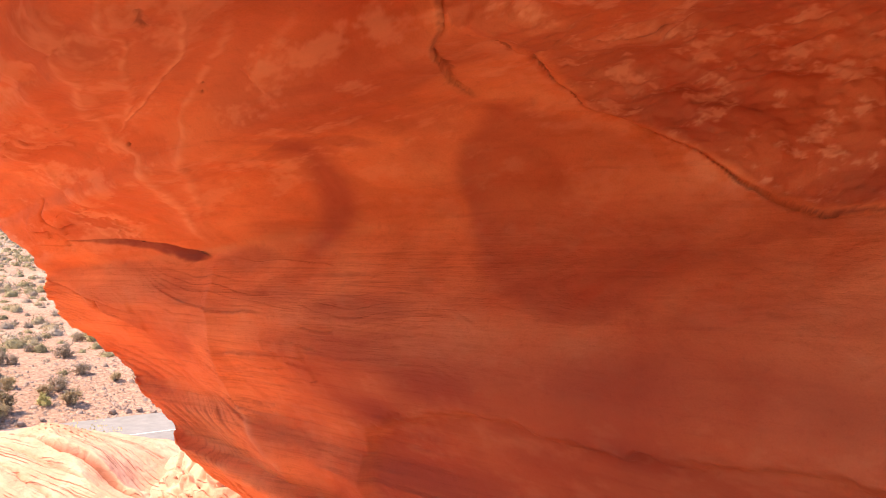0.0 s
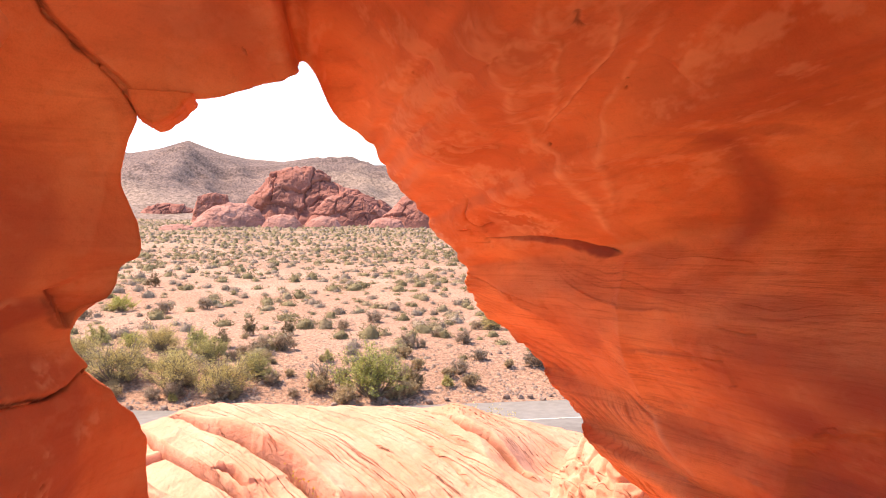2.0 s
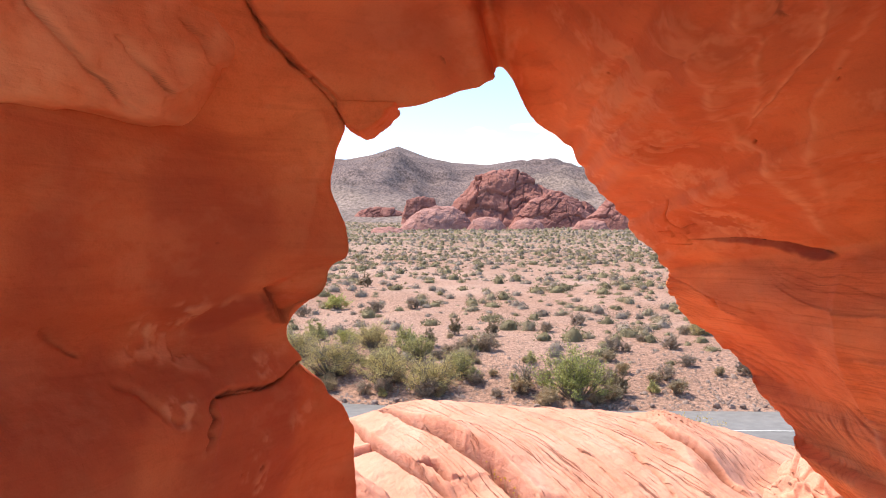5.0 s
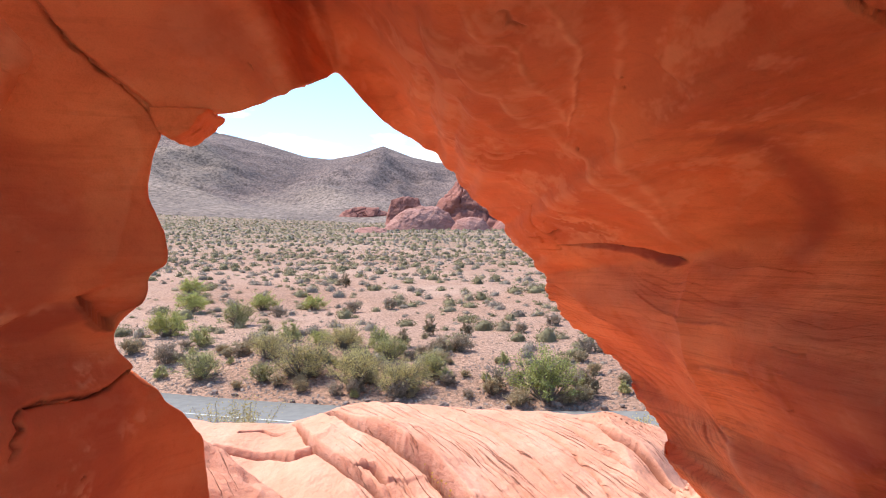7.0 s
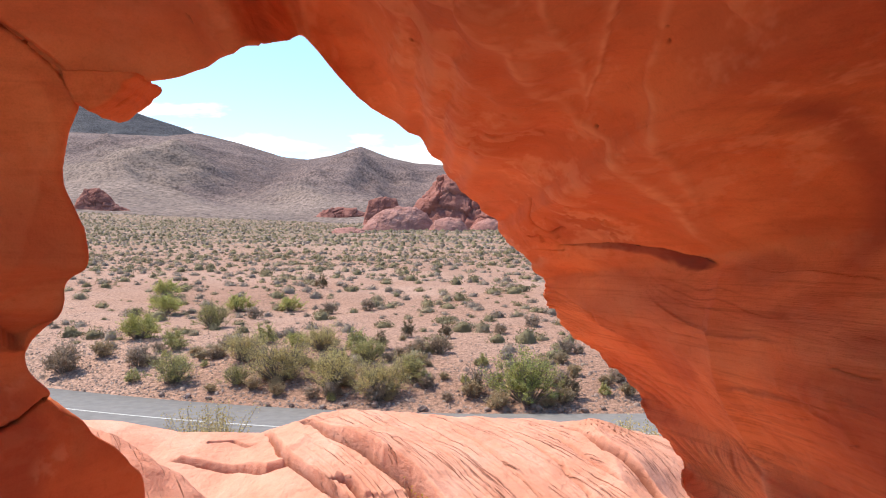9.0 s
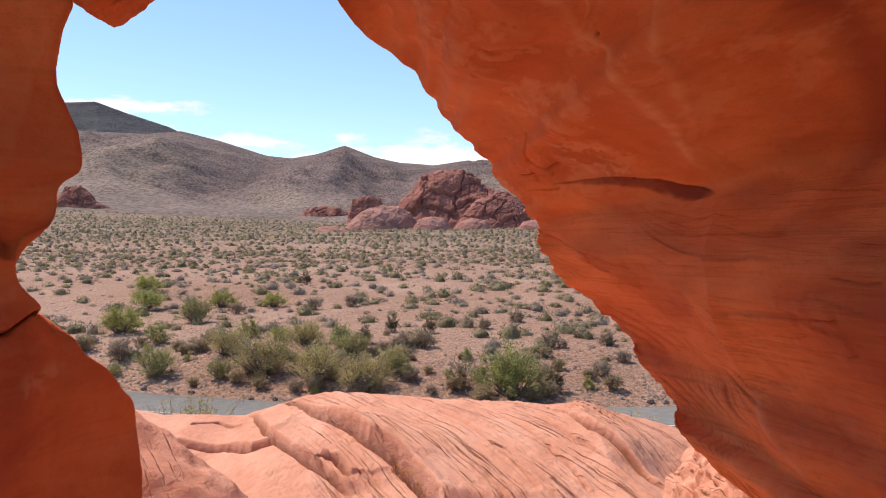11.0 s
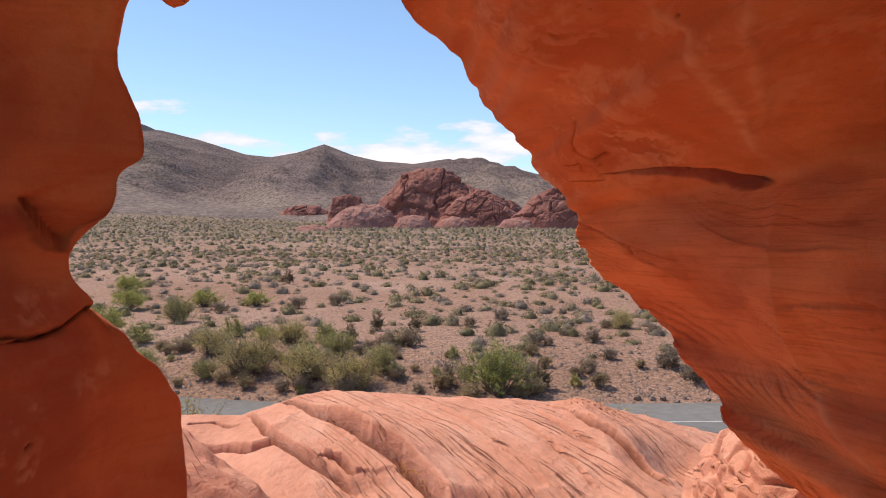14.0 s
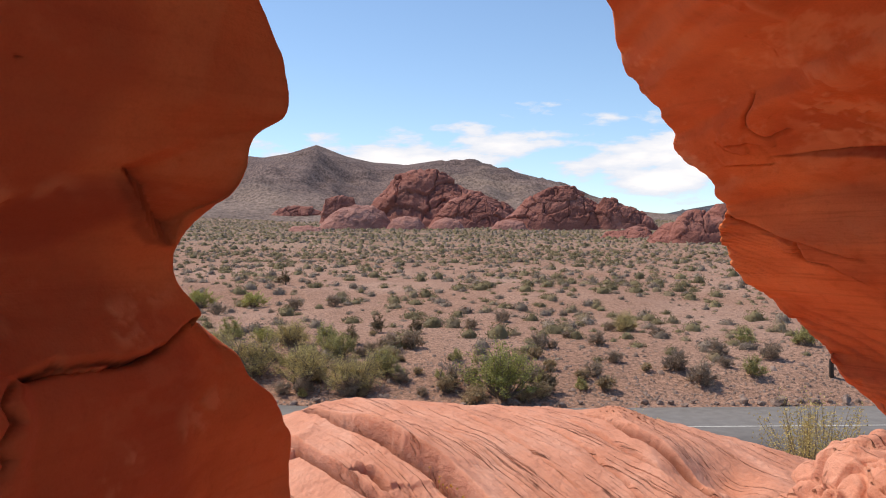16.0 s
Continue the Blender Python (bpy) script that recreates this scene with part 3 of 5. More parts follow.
    for path in LAYER_SLITS:
        groove(path, .008, .0045, .55, .010, .05)
    # rings and clouds of darker stain
    i, d, s, u = near(flowing(OVAL_NEAR))
    d = d + grain(P[i], .2, 101) * .02
    stain_shade[i] = np.maximum(stain_shade[i], .65 * np.exp(-(d / .045) ** 2) * smooth(0, .25, u) * smooth(1, .8, u))
    i, d, s, u = near(flowing(OVAL_FAR), .8)
    edge = d * s + grain(P[i], .25, 103) * .025
    ends = smooth(0, .1, u) * smooth(1, .9, u)
    stain_shade[i] = np.maximum(stain_shade[i], ends * np.where(edge > 0, .52 * np.exp(-np.maximum(edge, 0) / .25), .52 * np.exp(-(edge / .03) ** 2)))
    for a, yy, ra, ry, share in ((.5, -2.22, 3.2, .28, .55), (-5.6, -2.92, 2.6, .2, .6), (2.5, -1.86, 2.0, .2, .3), (26.3, -2.39, 3.2, .06, .4), (14, -3.4, 4.5, .35, .35), (30, -2.62, 7, .22, .3), (42, -2.75, 6, .2, .25), (9, -1.66, 3.0, .12, .4),
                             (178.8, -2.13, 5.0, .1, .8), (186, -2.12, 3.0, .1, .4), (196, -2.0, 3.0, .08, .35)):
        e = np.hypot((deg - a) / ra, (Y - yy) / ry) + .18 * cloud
        stain_shade = np.maximum(stain_shade, share * (1 - smooth(.45, 1.25, e)))
    # a scooped hollow low on the wall, its dark tone and shade put into the colour
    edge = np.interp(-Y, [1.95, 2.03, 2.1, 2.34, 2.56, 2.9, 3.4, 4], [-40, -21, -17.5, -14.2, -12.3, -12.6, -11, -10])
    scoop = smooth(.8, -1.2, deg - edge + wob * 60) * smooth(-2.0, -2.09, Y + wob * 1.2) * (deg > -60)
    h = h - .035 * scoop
    stain_shade = np.maximum(stain_shade, scoop * (.75 + .15 * cloud))
    # the rough panel over the long crack
    i, d, s, u = near(LONG_CRACK, 1.0)
    above = (s > 0) * smooth(0, .03, d) * (Y[i] < -2.8)
    h[i] += above * layers(P[i], .12, 4, 120, .6) * .012
    flake = smooth(.3, 1.0, layers(P[i] * [1, 1, 1.8], .07, 5, 122, .7))
    stain_shade[i] = np.maximum(stain_shade[i], above * (.5 + .2 * layers(P[i], .3, 2, 124)))
    pale[i] = np.maximum(pale[i] * (1 - .5 * above), above * flake * .38)
    band = (s < 0) * np.exp(-d / .06) * smooth(0, .1, u) * smooth(.75, .6, u)
    pale[i] = np.maximum(pale[i], band * .4 * smooth(-.6, .6, layers(P[i], .05, 4, 126)))
    # fine layers on the lower face, rising towards the opening
    low = smooth(14, 4, deg) * smooth(-2.9, -2.3, Y) * (deg > -80)
    i = np.nonzero(low > 0)[0]
    lean = .07 + .42 * smooth(-1.5, -1.0, Y[i])
    q = P[i, 2] - lean * (Y[i] + 1.55) + layers(P[i], .6, 3, 110) * .05
    line = 0
    for size, seed in ((.058, 112), (.021, 117)):
        cell = (q + .3 * size * np.sin(q / size * .9)) / size
        saw = cell % 1
        open_ = smooth(-.2, .45, grain(P[i] * [1, .45, 2.5], .2, seed)) * low[i]
        h[i] += size * .15 * (saw - .5) * open_
        line = np.maximum(line, (1 - smooth(0, .3, saw)) * open_)
    stain_shade[i] = np.maximum(stain_shade[i], line * .36)
    layered = np.zeros(len(P))
    layered[i] = low[i]
    # the pillar's jaw: the face towards the opening lies behind a crease
    i, d, s, u = near(JAW)
    d = np.abs(d * s + wob[i] * .6)
    ends = smooth(0, .15, u) * smooth(1, .85, u)
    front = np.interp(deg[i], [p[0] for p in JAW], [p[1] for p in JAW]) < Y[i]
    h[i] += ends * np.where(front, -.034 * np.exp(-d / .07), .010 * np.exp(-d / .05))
    # the shade in the crease and on the set-back face is painted on
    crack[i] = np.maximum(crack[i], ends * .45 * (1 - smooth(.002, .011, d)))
    stain_shade[i] = np.maximum(stain_shade[i], ends * front * .6 * np.exp(-d / .045))
    # the pillar's shoulder: a blunt ridge beside the opening
    i, d, s, u = near(flowing(SHOULDER))
    d = d + grain(P[i], .15, 145) * .012
    h[i] += .016 * np.exp(-d / .035) * smooth(0, .15, u) * smooth(1, .8, u)
    # bleached scabs
    for a, yy, r, share in ((179, -2.26, .08, .55), (182.5, -2.30, .08, .4), (178, -2.22, .05, .4), (185.5, -2.2, .05, .25), (192, -2.31, .04, .55), (189.3, -1.99, .07, .35), (201.7, -1.86, .06, .3), (204, -2.03, .06, .35), (208, -1.98, .04, .4),
                            (24, -1.27, .08, .6), (20, -1.33, .06, .45), (28, -1.36, .08, .5), (36, -1.45, .08, .4), (55, -1.75, .09, .4), (63, -1.7, .09, .4), (47, -1.93, .07, .4), (70, -1.95, .1, .3), (57, -2.0, .05, .45)):
        i = np.nonzero((np.abs(Y - yy) < .16) & (np.abs(deg - a) < 16))[0]
        d = np.hypot((deg[i] - a) * R[i] * np.pi / 180, (Y[i] - yy) * .8) + grain(P[i], .05, 130) * .03
        scab = (1 - smooth(.3 * r, r, d)) * smooth(-.3, .45, layers(P[i], .035, 4, 131))
        pale[i] = np.maximum(pale[i], .75 * share * scab)
        h[i] += .004 * scab
    # pits
    rng = np.random.default_rng(4)
    spots = list(zip(rng.uniform(40, 82, 16), rng.uniform(-2.6, -1.6, 16))) + [(58 + k * .9 * (-1) ** k, -1.95 + .02 * math.sin(5 * k)) for k in range(7)]
    for a, yy in spots + [(45.7, -2.43), (44.3, -2.39), (64.7, -2.28), (61.5, -2.21), (57.9, -2.64), (166.8, -2.26), (205.5, -2.08), (206.2, -2.0), (207.5, -2.01), (124, -2.22), (116, -2.2)]:
        i = np.nonzero((np.abs(Y - yy) < .05) & (np.abs(deg - a) < 5))[0]
        d = np.hypot((deg[i] - a) * R[i] * np.pi / 180 * 1.7, Y[i] - yy) * 1.5 + wob[i] * .9
        h[i] -= .008 * (1 - smooth(.002, .007, d))
        crack[i] = np.maximum(crack[i], .45 * (1 - smooth(.001, .006, d)))
    return h, np.clip(stain_shade, 0, 1), np.clip(pale, 0, 1), np.clip(crack, 0, 1), layered


def mouth(th):
    """y at which the hollow opens towards the walker; its unseen rear is sized to tune the light inside."""
    return ring([-5.4, -5.2, -5.0, -4.9, -4.9, -5.0, -5.2, -5.4, -6.0, -6.6, -6.4, -5.8], th)


def build_arch():
    ni, no, ns = 540, 36, 14
    fine = np.linspace(0, 2 * np.pi, 2000)
    weight = np.where((np.degrees(fine) > 212) & (np.degrees(fine) < 312), .2, np.where(np.degrees(fine) < 42, 1.9, 1.0))
    acc = np.concatenate([[0], np.cumsum(weight[:-1])])
    nt_ = 1300
    th = np.interp(np.linspace(0, acc[-1], nt_, endpoint=False), acc, fine)
    yr, end = rim_depth(th), mouth(th)
    u = np.linspace(0, 1, ni)
    TH = th[:, None]
    d_out = -0.55 * np.linspace(1, 0, no, endpoint=False)[None, :] ** 1.3 + 0 * TH
    d_in = (yr - end)[:, None] * np.where(u < .93, .66 * (u / .93) * (.85 + .15 * u / .93), .66 + .34 * (u - .93) / .07)[None, :]
    D = np.concatenate([d_out, d_in], 1)
    R = arch_radius(TH, D)
    Y = yr[:, None] - D
    share = np.linspace(0, 1, ns)[None, :]
    r_a, r_b = R[:, :1] + 1.0, R[:, -1:] + 1.2
    R = np.concatenate([r_b + (r_a - r_b) * share, R], 1)
    Y = np.concatenate([end[:, None] + 0.25 + (Y[:, :1] - 0.35 - end[:, None]) * share, Y], 1)
    DD = np.concatenate([np.zeros((len(th), ns)), D], 1)
    T = np.repeat(TH, R.shape[1], 1)
    P = np.stack([AXIS[0] + R * np.cos(T), Y, AXIS[1] + R * np.sin(T)], 2)
    nv = R.shape[1]
    N = np.cross(np.roll(P, -1, 0) - np.roll(P, 1, 0), np.gradient(P, axis=1))
    N /= np.linalg.norm(N, axis=2, keepdims=True) + 1e-12
    if N[0, ns + no + 60, 0] > 0:
        N = -N
    flat, N = P.reshape(-1, 3), N.reshape(-1, 3)
    h, stain_shade, pale, crack, layered = arch_relief(flat, T.ravel(), Y.ravel(), R.ravel(), DD.ravel())
    shell = np.tile(np.arange(nv) < ns, nt_)
    fade = np.tile(smooth(0, 1, np.clip((np.arange(nv) - ns) / 18, 0, 1)), nt_)
    h = np.where(shell, layers(flat, 0.9, 4, 40) * 0.2, h * fade)
    flat = flat + N * h[:, None]
    F = grid_faces(nt_, nv, True)
    F = np.concatenate([F, np.stack([np.arange(nt_) * nv + nv - 1, (np.arange(nt_) + 1) % nt_ * nv + nv - 1, (np.arange(nt_) + 1) % nt_ * nv, np.arange(nt_) * nv], 1)])
    deg = np.degrees(T.ravel())[F[:, 0]]
    fy = Y.ravel()[F[:, 0]]
    cut1 = np.interp(-fy, [-p[1] for p in LINTEL_CRACK[::-1]], [p[0] for p in LINTEL_CRACK[::-1]])
    cut2 = np.interp(-fy, [-p[1] for p in FOOT_CRACK], [p[0] for p in FOOT_CRACK])
    label = np.where((deg > 100) & (deg < cut1), 1, np.where((deg >= cut1) & (deg < cut2), 2, np.where((deg >= cut2) & (deg < 265), 3, 0)))
    root = tagged(new("rock_arch"), "smooth wind-worn red sandstone arch framing the desert", "rock arch")
    for k, (nm, lab) in enumerate((("overhanging_wall", "orange-red layered overhanging wall with veins and dark stains"), ("lintel", "smooth red lintel block"),
                                   ("pillar", "rounded dark red pillar"), ("foot_boulder", "red boulder split by a crack"))):
        f = F[label == k]
        used, inv = np.unique(f, return_inverse=True)
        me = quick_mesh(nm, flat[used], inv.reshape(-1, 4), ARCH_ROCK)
        for an, av in (("stain_shade", stain_shade), ("pale", pale), ("crack", crack), ("layer", layered)):
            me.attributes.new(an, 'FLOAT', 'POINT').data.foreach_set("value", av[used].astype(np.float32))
        me.polygons.foreach_set("use_smooth", np.ones(len(me.polygons), bool))
        ob = tagged(new(nm, me), lab)
        ob.parent = root
    return root


build_arch()


def lump(name, label, category, outline, y_front, y_back, roundness, rough, material, seed, n=160, m=40, tilt=0.0, blocky=0.0, lines=()):
    """A rounded block: an outline (x, z) carried from front to back, its edges rolled over at both ends."""
    o = np.array(outline, float)
    seg = np.concatenate([[0], np.cumsum(np.hypot(*np.diff(np.vstack([o, o[:1]]), axis=0).T))])
    s = np.linspace(0, seg[-1], n, endpoint=False)
    ox, oz = np.interp(s, seg, np.append(o[:, 0], o[0, 0])), np.interp(s, seg, np.append(o[:, 1], o[0, 1]))
    for _ in range(3):
        ox, oz = (np.roll(ox, 1) + 2 * ox + np.roll(ox, -1)) / 4, (np.roll(oz, 1) + 2 * oz + np.roll(oz, -1)) / 4
    cx, cz = ox.mean(), oz.mean()
    a = np.linspace(-np.pi / 2, np.pi / 2, 4000)
    k, rad = np.sign(np.sin(a)) * np.abs(np.sin(a)) ** roundness, np.abs(np.cos(a)) ** roundness
    reach = np.hypot(ox - cx, oz - cz).mean()
    run = np.concatenate([[0], np.cumsum(np.hypot(np.diff(k) * abs(y_back - y_front) / 2, np.diff(rad) * reach))])
    at = np.linspace(0, run[-1], m)
    k, rad = np.interp(at, run, k), np.interp(at, run, rad)
    X = cx + (ox - cx)[:, None] * rad[None]
    Z = cz + (oz - cz)[:, None] * rad[None]
    Y = (y_front + y_back) / 2 + (y_back - y_front) / 2 * k[None] + tilt * (X - cx)
    v = np.stack([X.ravel(), Y.ravel(), Z.ravel()], 1)
    c = np.array([cx, (y_front + y_back) / 2, cz])
    d = (v - c) / (np.linalg.norm(v - c, axis=1, keepdims=True) + 1e-9)
    h = layers(v, rough * 8, 4, seed) * rough
    if blocky:
        w = v + np.stack([layers(v, .2, 2, seed + k) for k in (1, 2, 3)], 1) * .05
        q = np.abs(np.stack([grain(w * [1, 1, .01], .19, seed + 4), grain(w * [.4, .4, 2.2], .2, seed + 5), grain(w * [.6, 1, 1], .13, seed + 6)], 1)).min(1)
        h = h - blocky * (1 - smooth(0, .16, q)) + blocky * .6 * grain(w, .11, seed + 8)
    mark = np.zeros(len(v))
    for path in lines:
        e, s_, u = along(path, v[:, 0], v[:, 2])
        e = np.abs(e * s_ + grain(v, .05, seed + 9) * .006)
        ends = smooth(0, .08, u) * smooth(1, .92, u) * np.tile(k < 0, n)
        h = h - .012 * np.exp(-(e / .007) ** 2) * ends + .016 * (s_ > 0) * np.exp(-e / .06) * ends
        mark = np.maximum(mark, .5 * (1 - smooth(.001, .0045, e)) * ends * smooth(-.6, .3, grain(v, .07, seed + 12)))
    if lines:
        # patchy pale mix: the block's light from above is put into its colour
        lit_pale = .35 * smooth(-.6, .6, layers(v, .12, 4, seed + 11)) + .22
    v = v + d * h[:, None]
    me = quick_mesh(name, v, grid_faces(n, m, True), material)
    if lines:
        me.attributes.new("pale", 'FLOAT', 'POINT').data.foreach_set("value", lit_pale.astype(np.float32))
    me.attributes.new("crack", 'FLOAT', 'POINT').data.foreach_set("value", mark.astype(np.float32))
    if material is LEDGE_ROCK:
        me.attributes.new("zone", 'FLOAT', 'POINT').data.foreach_set("value", np.full(len(v), .9, np.float32))
    me.polygons.foreach_set("use_smooth", np.ones(len(me.polygons), bool))
    return tagged(new(name, me), label, category)


lump("rock_block", "pale red sandstone block with slanting cracks resting above the pillar", "rock",
     [(-.061, 6.449), (-.015, 6.452), (.037, 6.449), (.092, 6.442), (.132, 6.454), (.16, 6.49), (.184, 6.519), (.218, 6.59), (.258, 6.652), (.268, 6.694), (.263, 6.746), (.274, 6.856), (.017, 6.95), (-.4, 6.95), (-.75, 6.8), (-.8, 6.55), (-.5, 6.44), (-.132, 6.443)],
     -3.02, -2.52, .22, .007, ARCH_ROCK, 301, 680, 340, 1.35,
     lines=[[(-.09, 6.74), (-.042, 6.664), (-.003, 6.602), (.037, 6.542), (.071, 6.5), (.107, 6.455)], [(.075, 6.622), (.092, 6.602), (.114, 6.563), (.153, 6.508)], [(.165, 6.694), (.193, 6.656), (.208, 6.627), (.216, 6.596)]])
lump("rock_flake", "thin red sandstone flake wedged under the lintel", "rock",
     [(.47, 6.55), (.52, 6.55), (.59, 6.547), (.627, 6.543), (.624, 6.532), (.606, 6.520), (.60, 6.508), (.58, 6.488), (.552, 6.468), (.53, 6.462), (.515, 6.473), (.495, 6.485), (.475, 6.52)], -2.15, -1.96, .14, .004, ARCH_ROCK, 305, 240, 70, blocky=.004)
lump("rough_boulder", "rough weathered blocky sandstone boulder beside the arch", "rock",
     [(2.42, 4.2), (2.60, 4.75), (2.74, 4.95), (2.84, 5.0), (3.1, 5.02), (3.5, 5.0), (3.9, 4.7), (3.9, 3.9), (2.8, 3.7)], .05, 1.2, .5, .04, LEDGE_ROCK, 311, 420, 200, blocky=.045)
lump("slanting_slab", "slanting layered red slab at the foot of the arch", "rock",
     [(-.6, 5.5), (-.2, 5.33), (.06, 5.16), (.35, 4.94), (.7, 4.6), (.5, 4.0), (-.6, 4.0)], -.9, .3, .5, .02, LEDGE_ROCK, 317, 200, 60)


def ledge_height(x, y):
    crest = np.interp(x, [-9, -4, -2.56, -1.8, -.85, -.5, -.16, .25, 1.8, 2.67, 2.9, 3.56, 4.33, 5.2, 7, 10],
                      [3.9, 4.3, 4.26, 4.1, 4.1, 4.2, 4.32, 4.36, 4.27, 4.22, 4.25, 4.08, 3.88, 3.65, 3.2, 2.4])
    dy = y - 5.8
    z = crest - np.where(dy < 0, 0.07 * dy * dy / (1 + 0.1 * np.abs(dy)), 0.3 * dy * dy)
    # unseen step below the opening, raised to bounce sunlight onto the wall
    bounce_terrace = np.interp(y, [-6, -1.2, 0, 1.5, 2.5, 3.2], [4.3, 4.5, 4.5, 4.22, 3.95, 3.5]) - 0.5 * smooth(2.6, 4.5, np.abs(x - 0.6))
    return np.where(y < 3.2, np.maximum(z, bounce_terrace), z)


LEDGE_STEPS = [
    ([(-.35, 5.9), (-.25, 5.64), (.19, 4.79), (.47, 4.42), (.68, 4.08), (.94, 3.76), (1.19, 3.34), (1.35, 2.9)], .34, .042, .22),
    ([(-.77, 5.95), (-.42, 4.9), (-.35, 4.65), (-.25, 4.39), (-.04, 4.06), (.33, 3.53), (.59, 3.19)], .13, .03, .08),
    ([(-1.32, 5.50), (-1.05, 5.56), (-.72, 5.22)], .10, .04, .03),
    ([(.26, 3.75), (.43, 3.67), (.56, 3.42)], .10, .035, .05),
    ([(-1.5, 4.9), (-1.32, 4.82), (-1.08, 4.73), (-.71, 4.58), (-.45, 4.32), (-.18, 4.28)], .09, .04, .07),
    ([(2.55, 5.75), (2.7, 5.55), (2.89, 4.79), (3.13, 4.36), (3.34, 3.78)], .10, .04, .10),
    ([(1.97, 5.3), (2.37, 4.35), (2.63, 3.5)], .03, .02, .02),
    ([(.97, 4.8), (1.76, 3.49), (1.93, 3.21)], .02, .02, .015),
    ([(1.3, 5.5), (1.75, 4.5), (2.2, 3.4)], .02, .018, .01),
    ([(2.2, 5.7), (2.55, 4.9), (2.9, 4.0)], .03, .02, .03),
    ([(.36, 4.9), (.47, 4.75), (.62, 4.60), (.66, 4.45)], .07, .04, .02)]


def build_ledge():
    gx = np.concatenate([np.linspace(-8, -2.3, 60, endpoint=False), np.linspace(-2.3, 5.6, 860), np.linspace(5.65, 9.5, 40)])
    # the rows behind the camera are unseen, added for warm bounce light
    gy = np.concatenate([np.linspace(-16, 2.9, 90, endpoint=False), np.linspace(2.9, 6.4, 350), np.linspace(6.43, 9.2, 50)])
    X, Y = np.meshgrid(gx, gy, indexing="ij")
    Z = ledge_height(X, Y)
    x, y = X.ravel(), Y.ravel()
    v = np.stack([x, y, Z.ravel()], 1)
    p = v * [1, 1, 0]
    h = layers(p, 0.9, 3, 50) * 0.022 + layers(p, .10, 4, 58, .6) * .005
    wob = grain(p, .25, 52) * .035 + grain(p, .07, 53) * .012
    lines = np.zeros(len(x))
    for path, depth, wide, step in LEDGE_STEPS:
        d, s, u = along(path, x, y)
        d = np.abs(d * s + wob * .5)
        ends = smooth(0, .07, u) * smooth(1, .93, u)
        h = h - depth * np.exp(-(d / wide) ** 4) * ends + step * (s > 0) * np.exp(-d / .45) * smooth(0, .03, d) * ends * smooth(5.7, 4.3, y)
        # shade inside the deeper slots is painted in as dark lines
        lines = np.maximum(lines, .85 * np.exp(-(d / (wide * .8)) ** 4) * ends * min(1, depth / .1))
    # thin layers that run down towards the arch
    turned = np.stack([x * .866 + y * .5, x * -.5 + y * .866, 0 * x], 1)
    zone = smooth(-.1, .4, x + .3 * (y - 4.2))
    q = x * .866 + y * .5 + layers(p, 2.0, 2, 54) * .016
    for size, deep, wide, dark, seed in ((.23, .045, .07, .5, 57), (.12, .024, .10, .35, 55)):
        cell = q / size + .35 * np.sin(q / size * .37 + seed)
        saw = cell % 1
        broken = smooth(-.35, .2, grain(turned * [1, .12, 1], .16, seed) + .2 * grain(turned * [1, .3, 1], .07, seed + 5))
        slot = (1 - smooth(.0, wide, saw)) + smooth(.95, 1.0, saw)
        h = h - deep * slot * broken * zone + deep * .8 * (saw - .5) * broken * zone
        lines = np.maximum(lines, slot ** 2 * broken * zone * dark)
    h = h + layers(turned * [1, .2, 1], .06, 3, 61) * .006 * zone
    h = h - .26 * np.exp(-(((x - 3.55) / .38) ** 2 + ((y - 4.35 - .6 * (x - 3.5)) / .42) ** 2)) + .02 * np.exp(-(((x - 3.0) / .25) ** 2 + ((y - 5.75) / .3) ** 2))
    knob = np.exp(-(((x - 3.1) / .35) ** 2 + ((y - 5.7) / .3) ** 2))
    h = h + knob * .03 * np.sin((q + y * .6) / .05 * 2 * np.pi)
    v[:, 2] += h
    F = grid_faces(len(gx), len(gy))
    fx, fy = x[F[:, 0]], y[F[:, 0]]
    main, side = LEDGE_STEPS[0][0][::-1], LEDGE_STEPS[1][0][::-1]
    cut_a = np.interp(fy, [p[1] for p in main], [p[0] for p in main])
    cut_b = np.minimum(np.interp(fy, [p[1] for p in side], [p[0] for p in side]), cut_a)
    label = np.where(fx > cut_a, 0, np.where(fx > cut_b, 1, 2))
    root = tagged(new("sandstone_ledge"), "sunlit salmon sandstone ledge with fine weathered layers", "rock ledge")
    for k, nm in enumerate(("layered_slab", "narrow_slab", "smooth_slab")):
        f = F[label == k]
        used, inv = np.unique(f, return_inverse=True)
        me = quick_mesh(nm, v[used], inv.reshape(-1, 4), LEDGE_ROCK)
        me.attributes.new("zone", 'FLOAT', 'POINT').data.foreach_set("value", zone[used].astype(np.float32))
        me.attributes.new("line", 'FLOAT', 'POINT').data.foreach_set("value", lines[used].astype(np.float32))
        me.polygons.foreach_set("use_smooth", np.ones(len(me.polygons), bool))
        new(nm, me).parent = root
    return root


build_ledge()


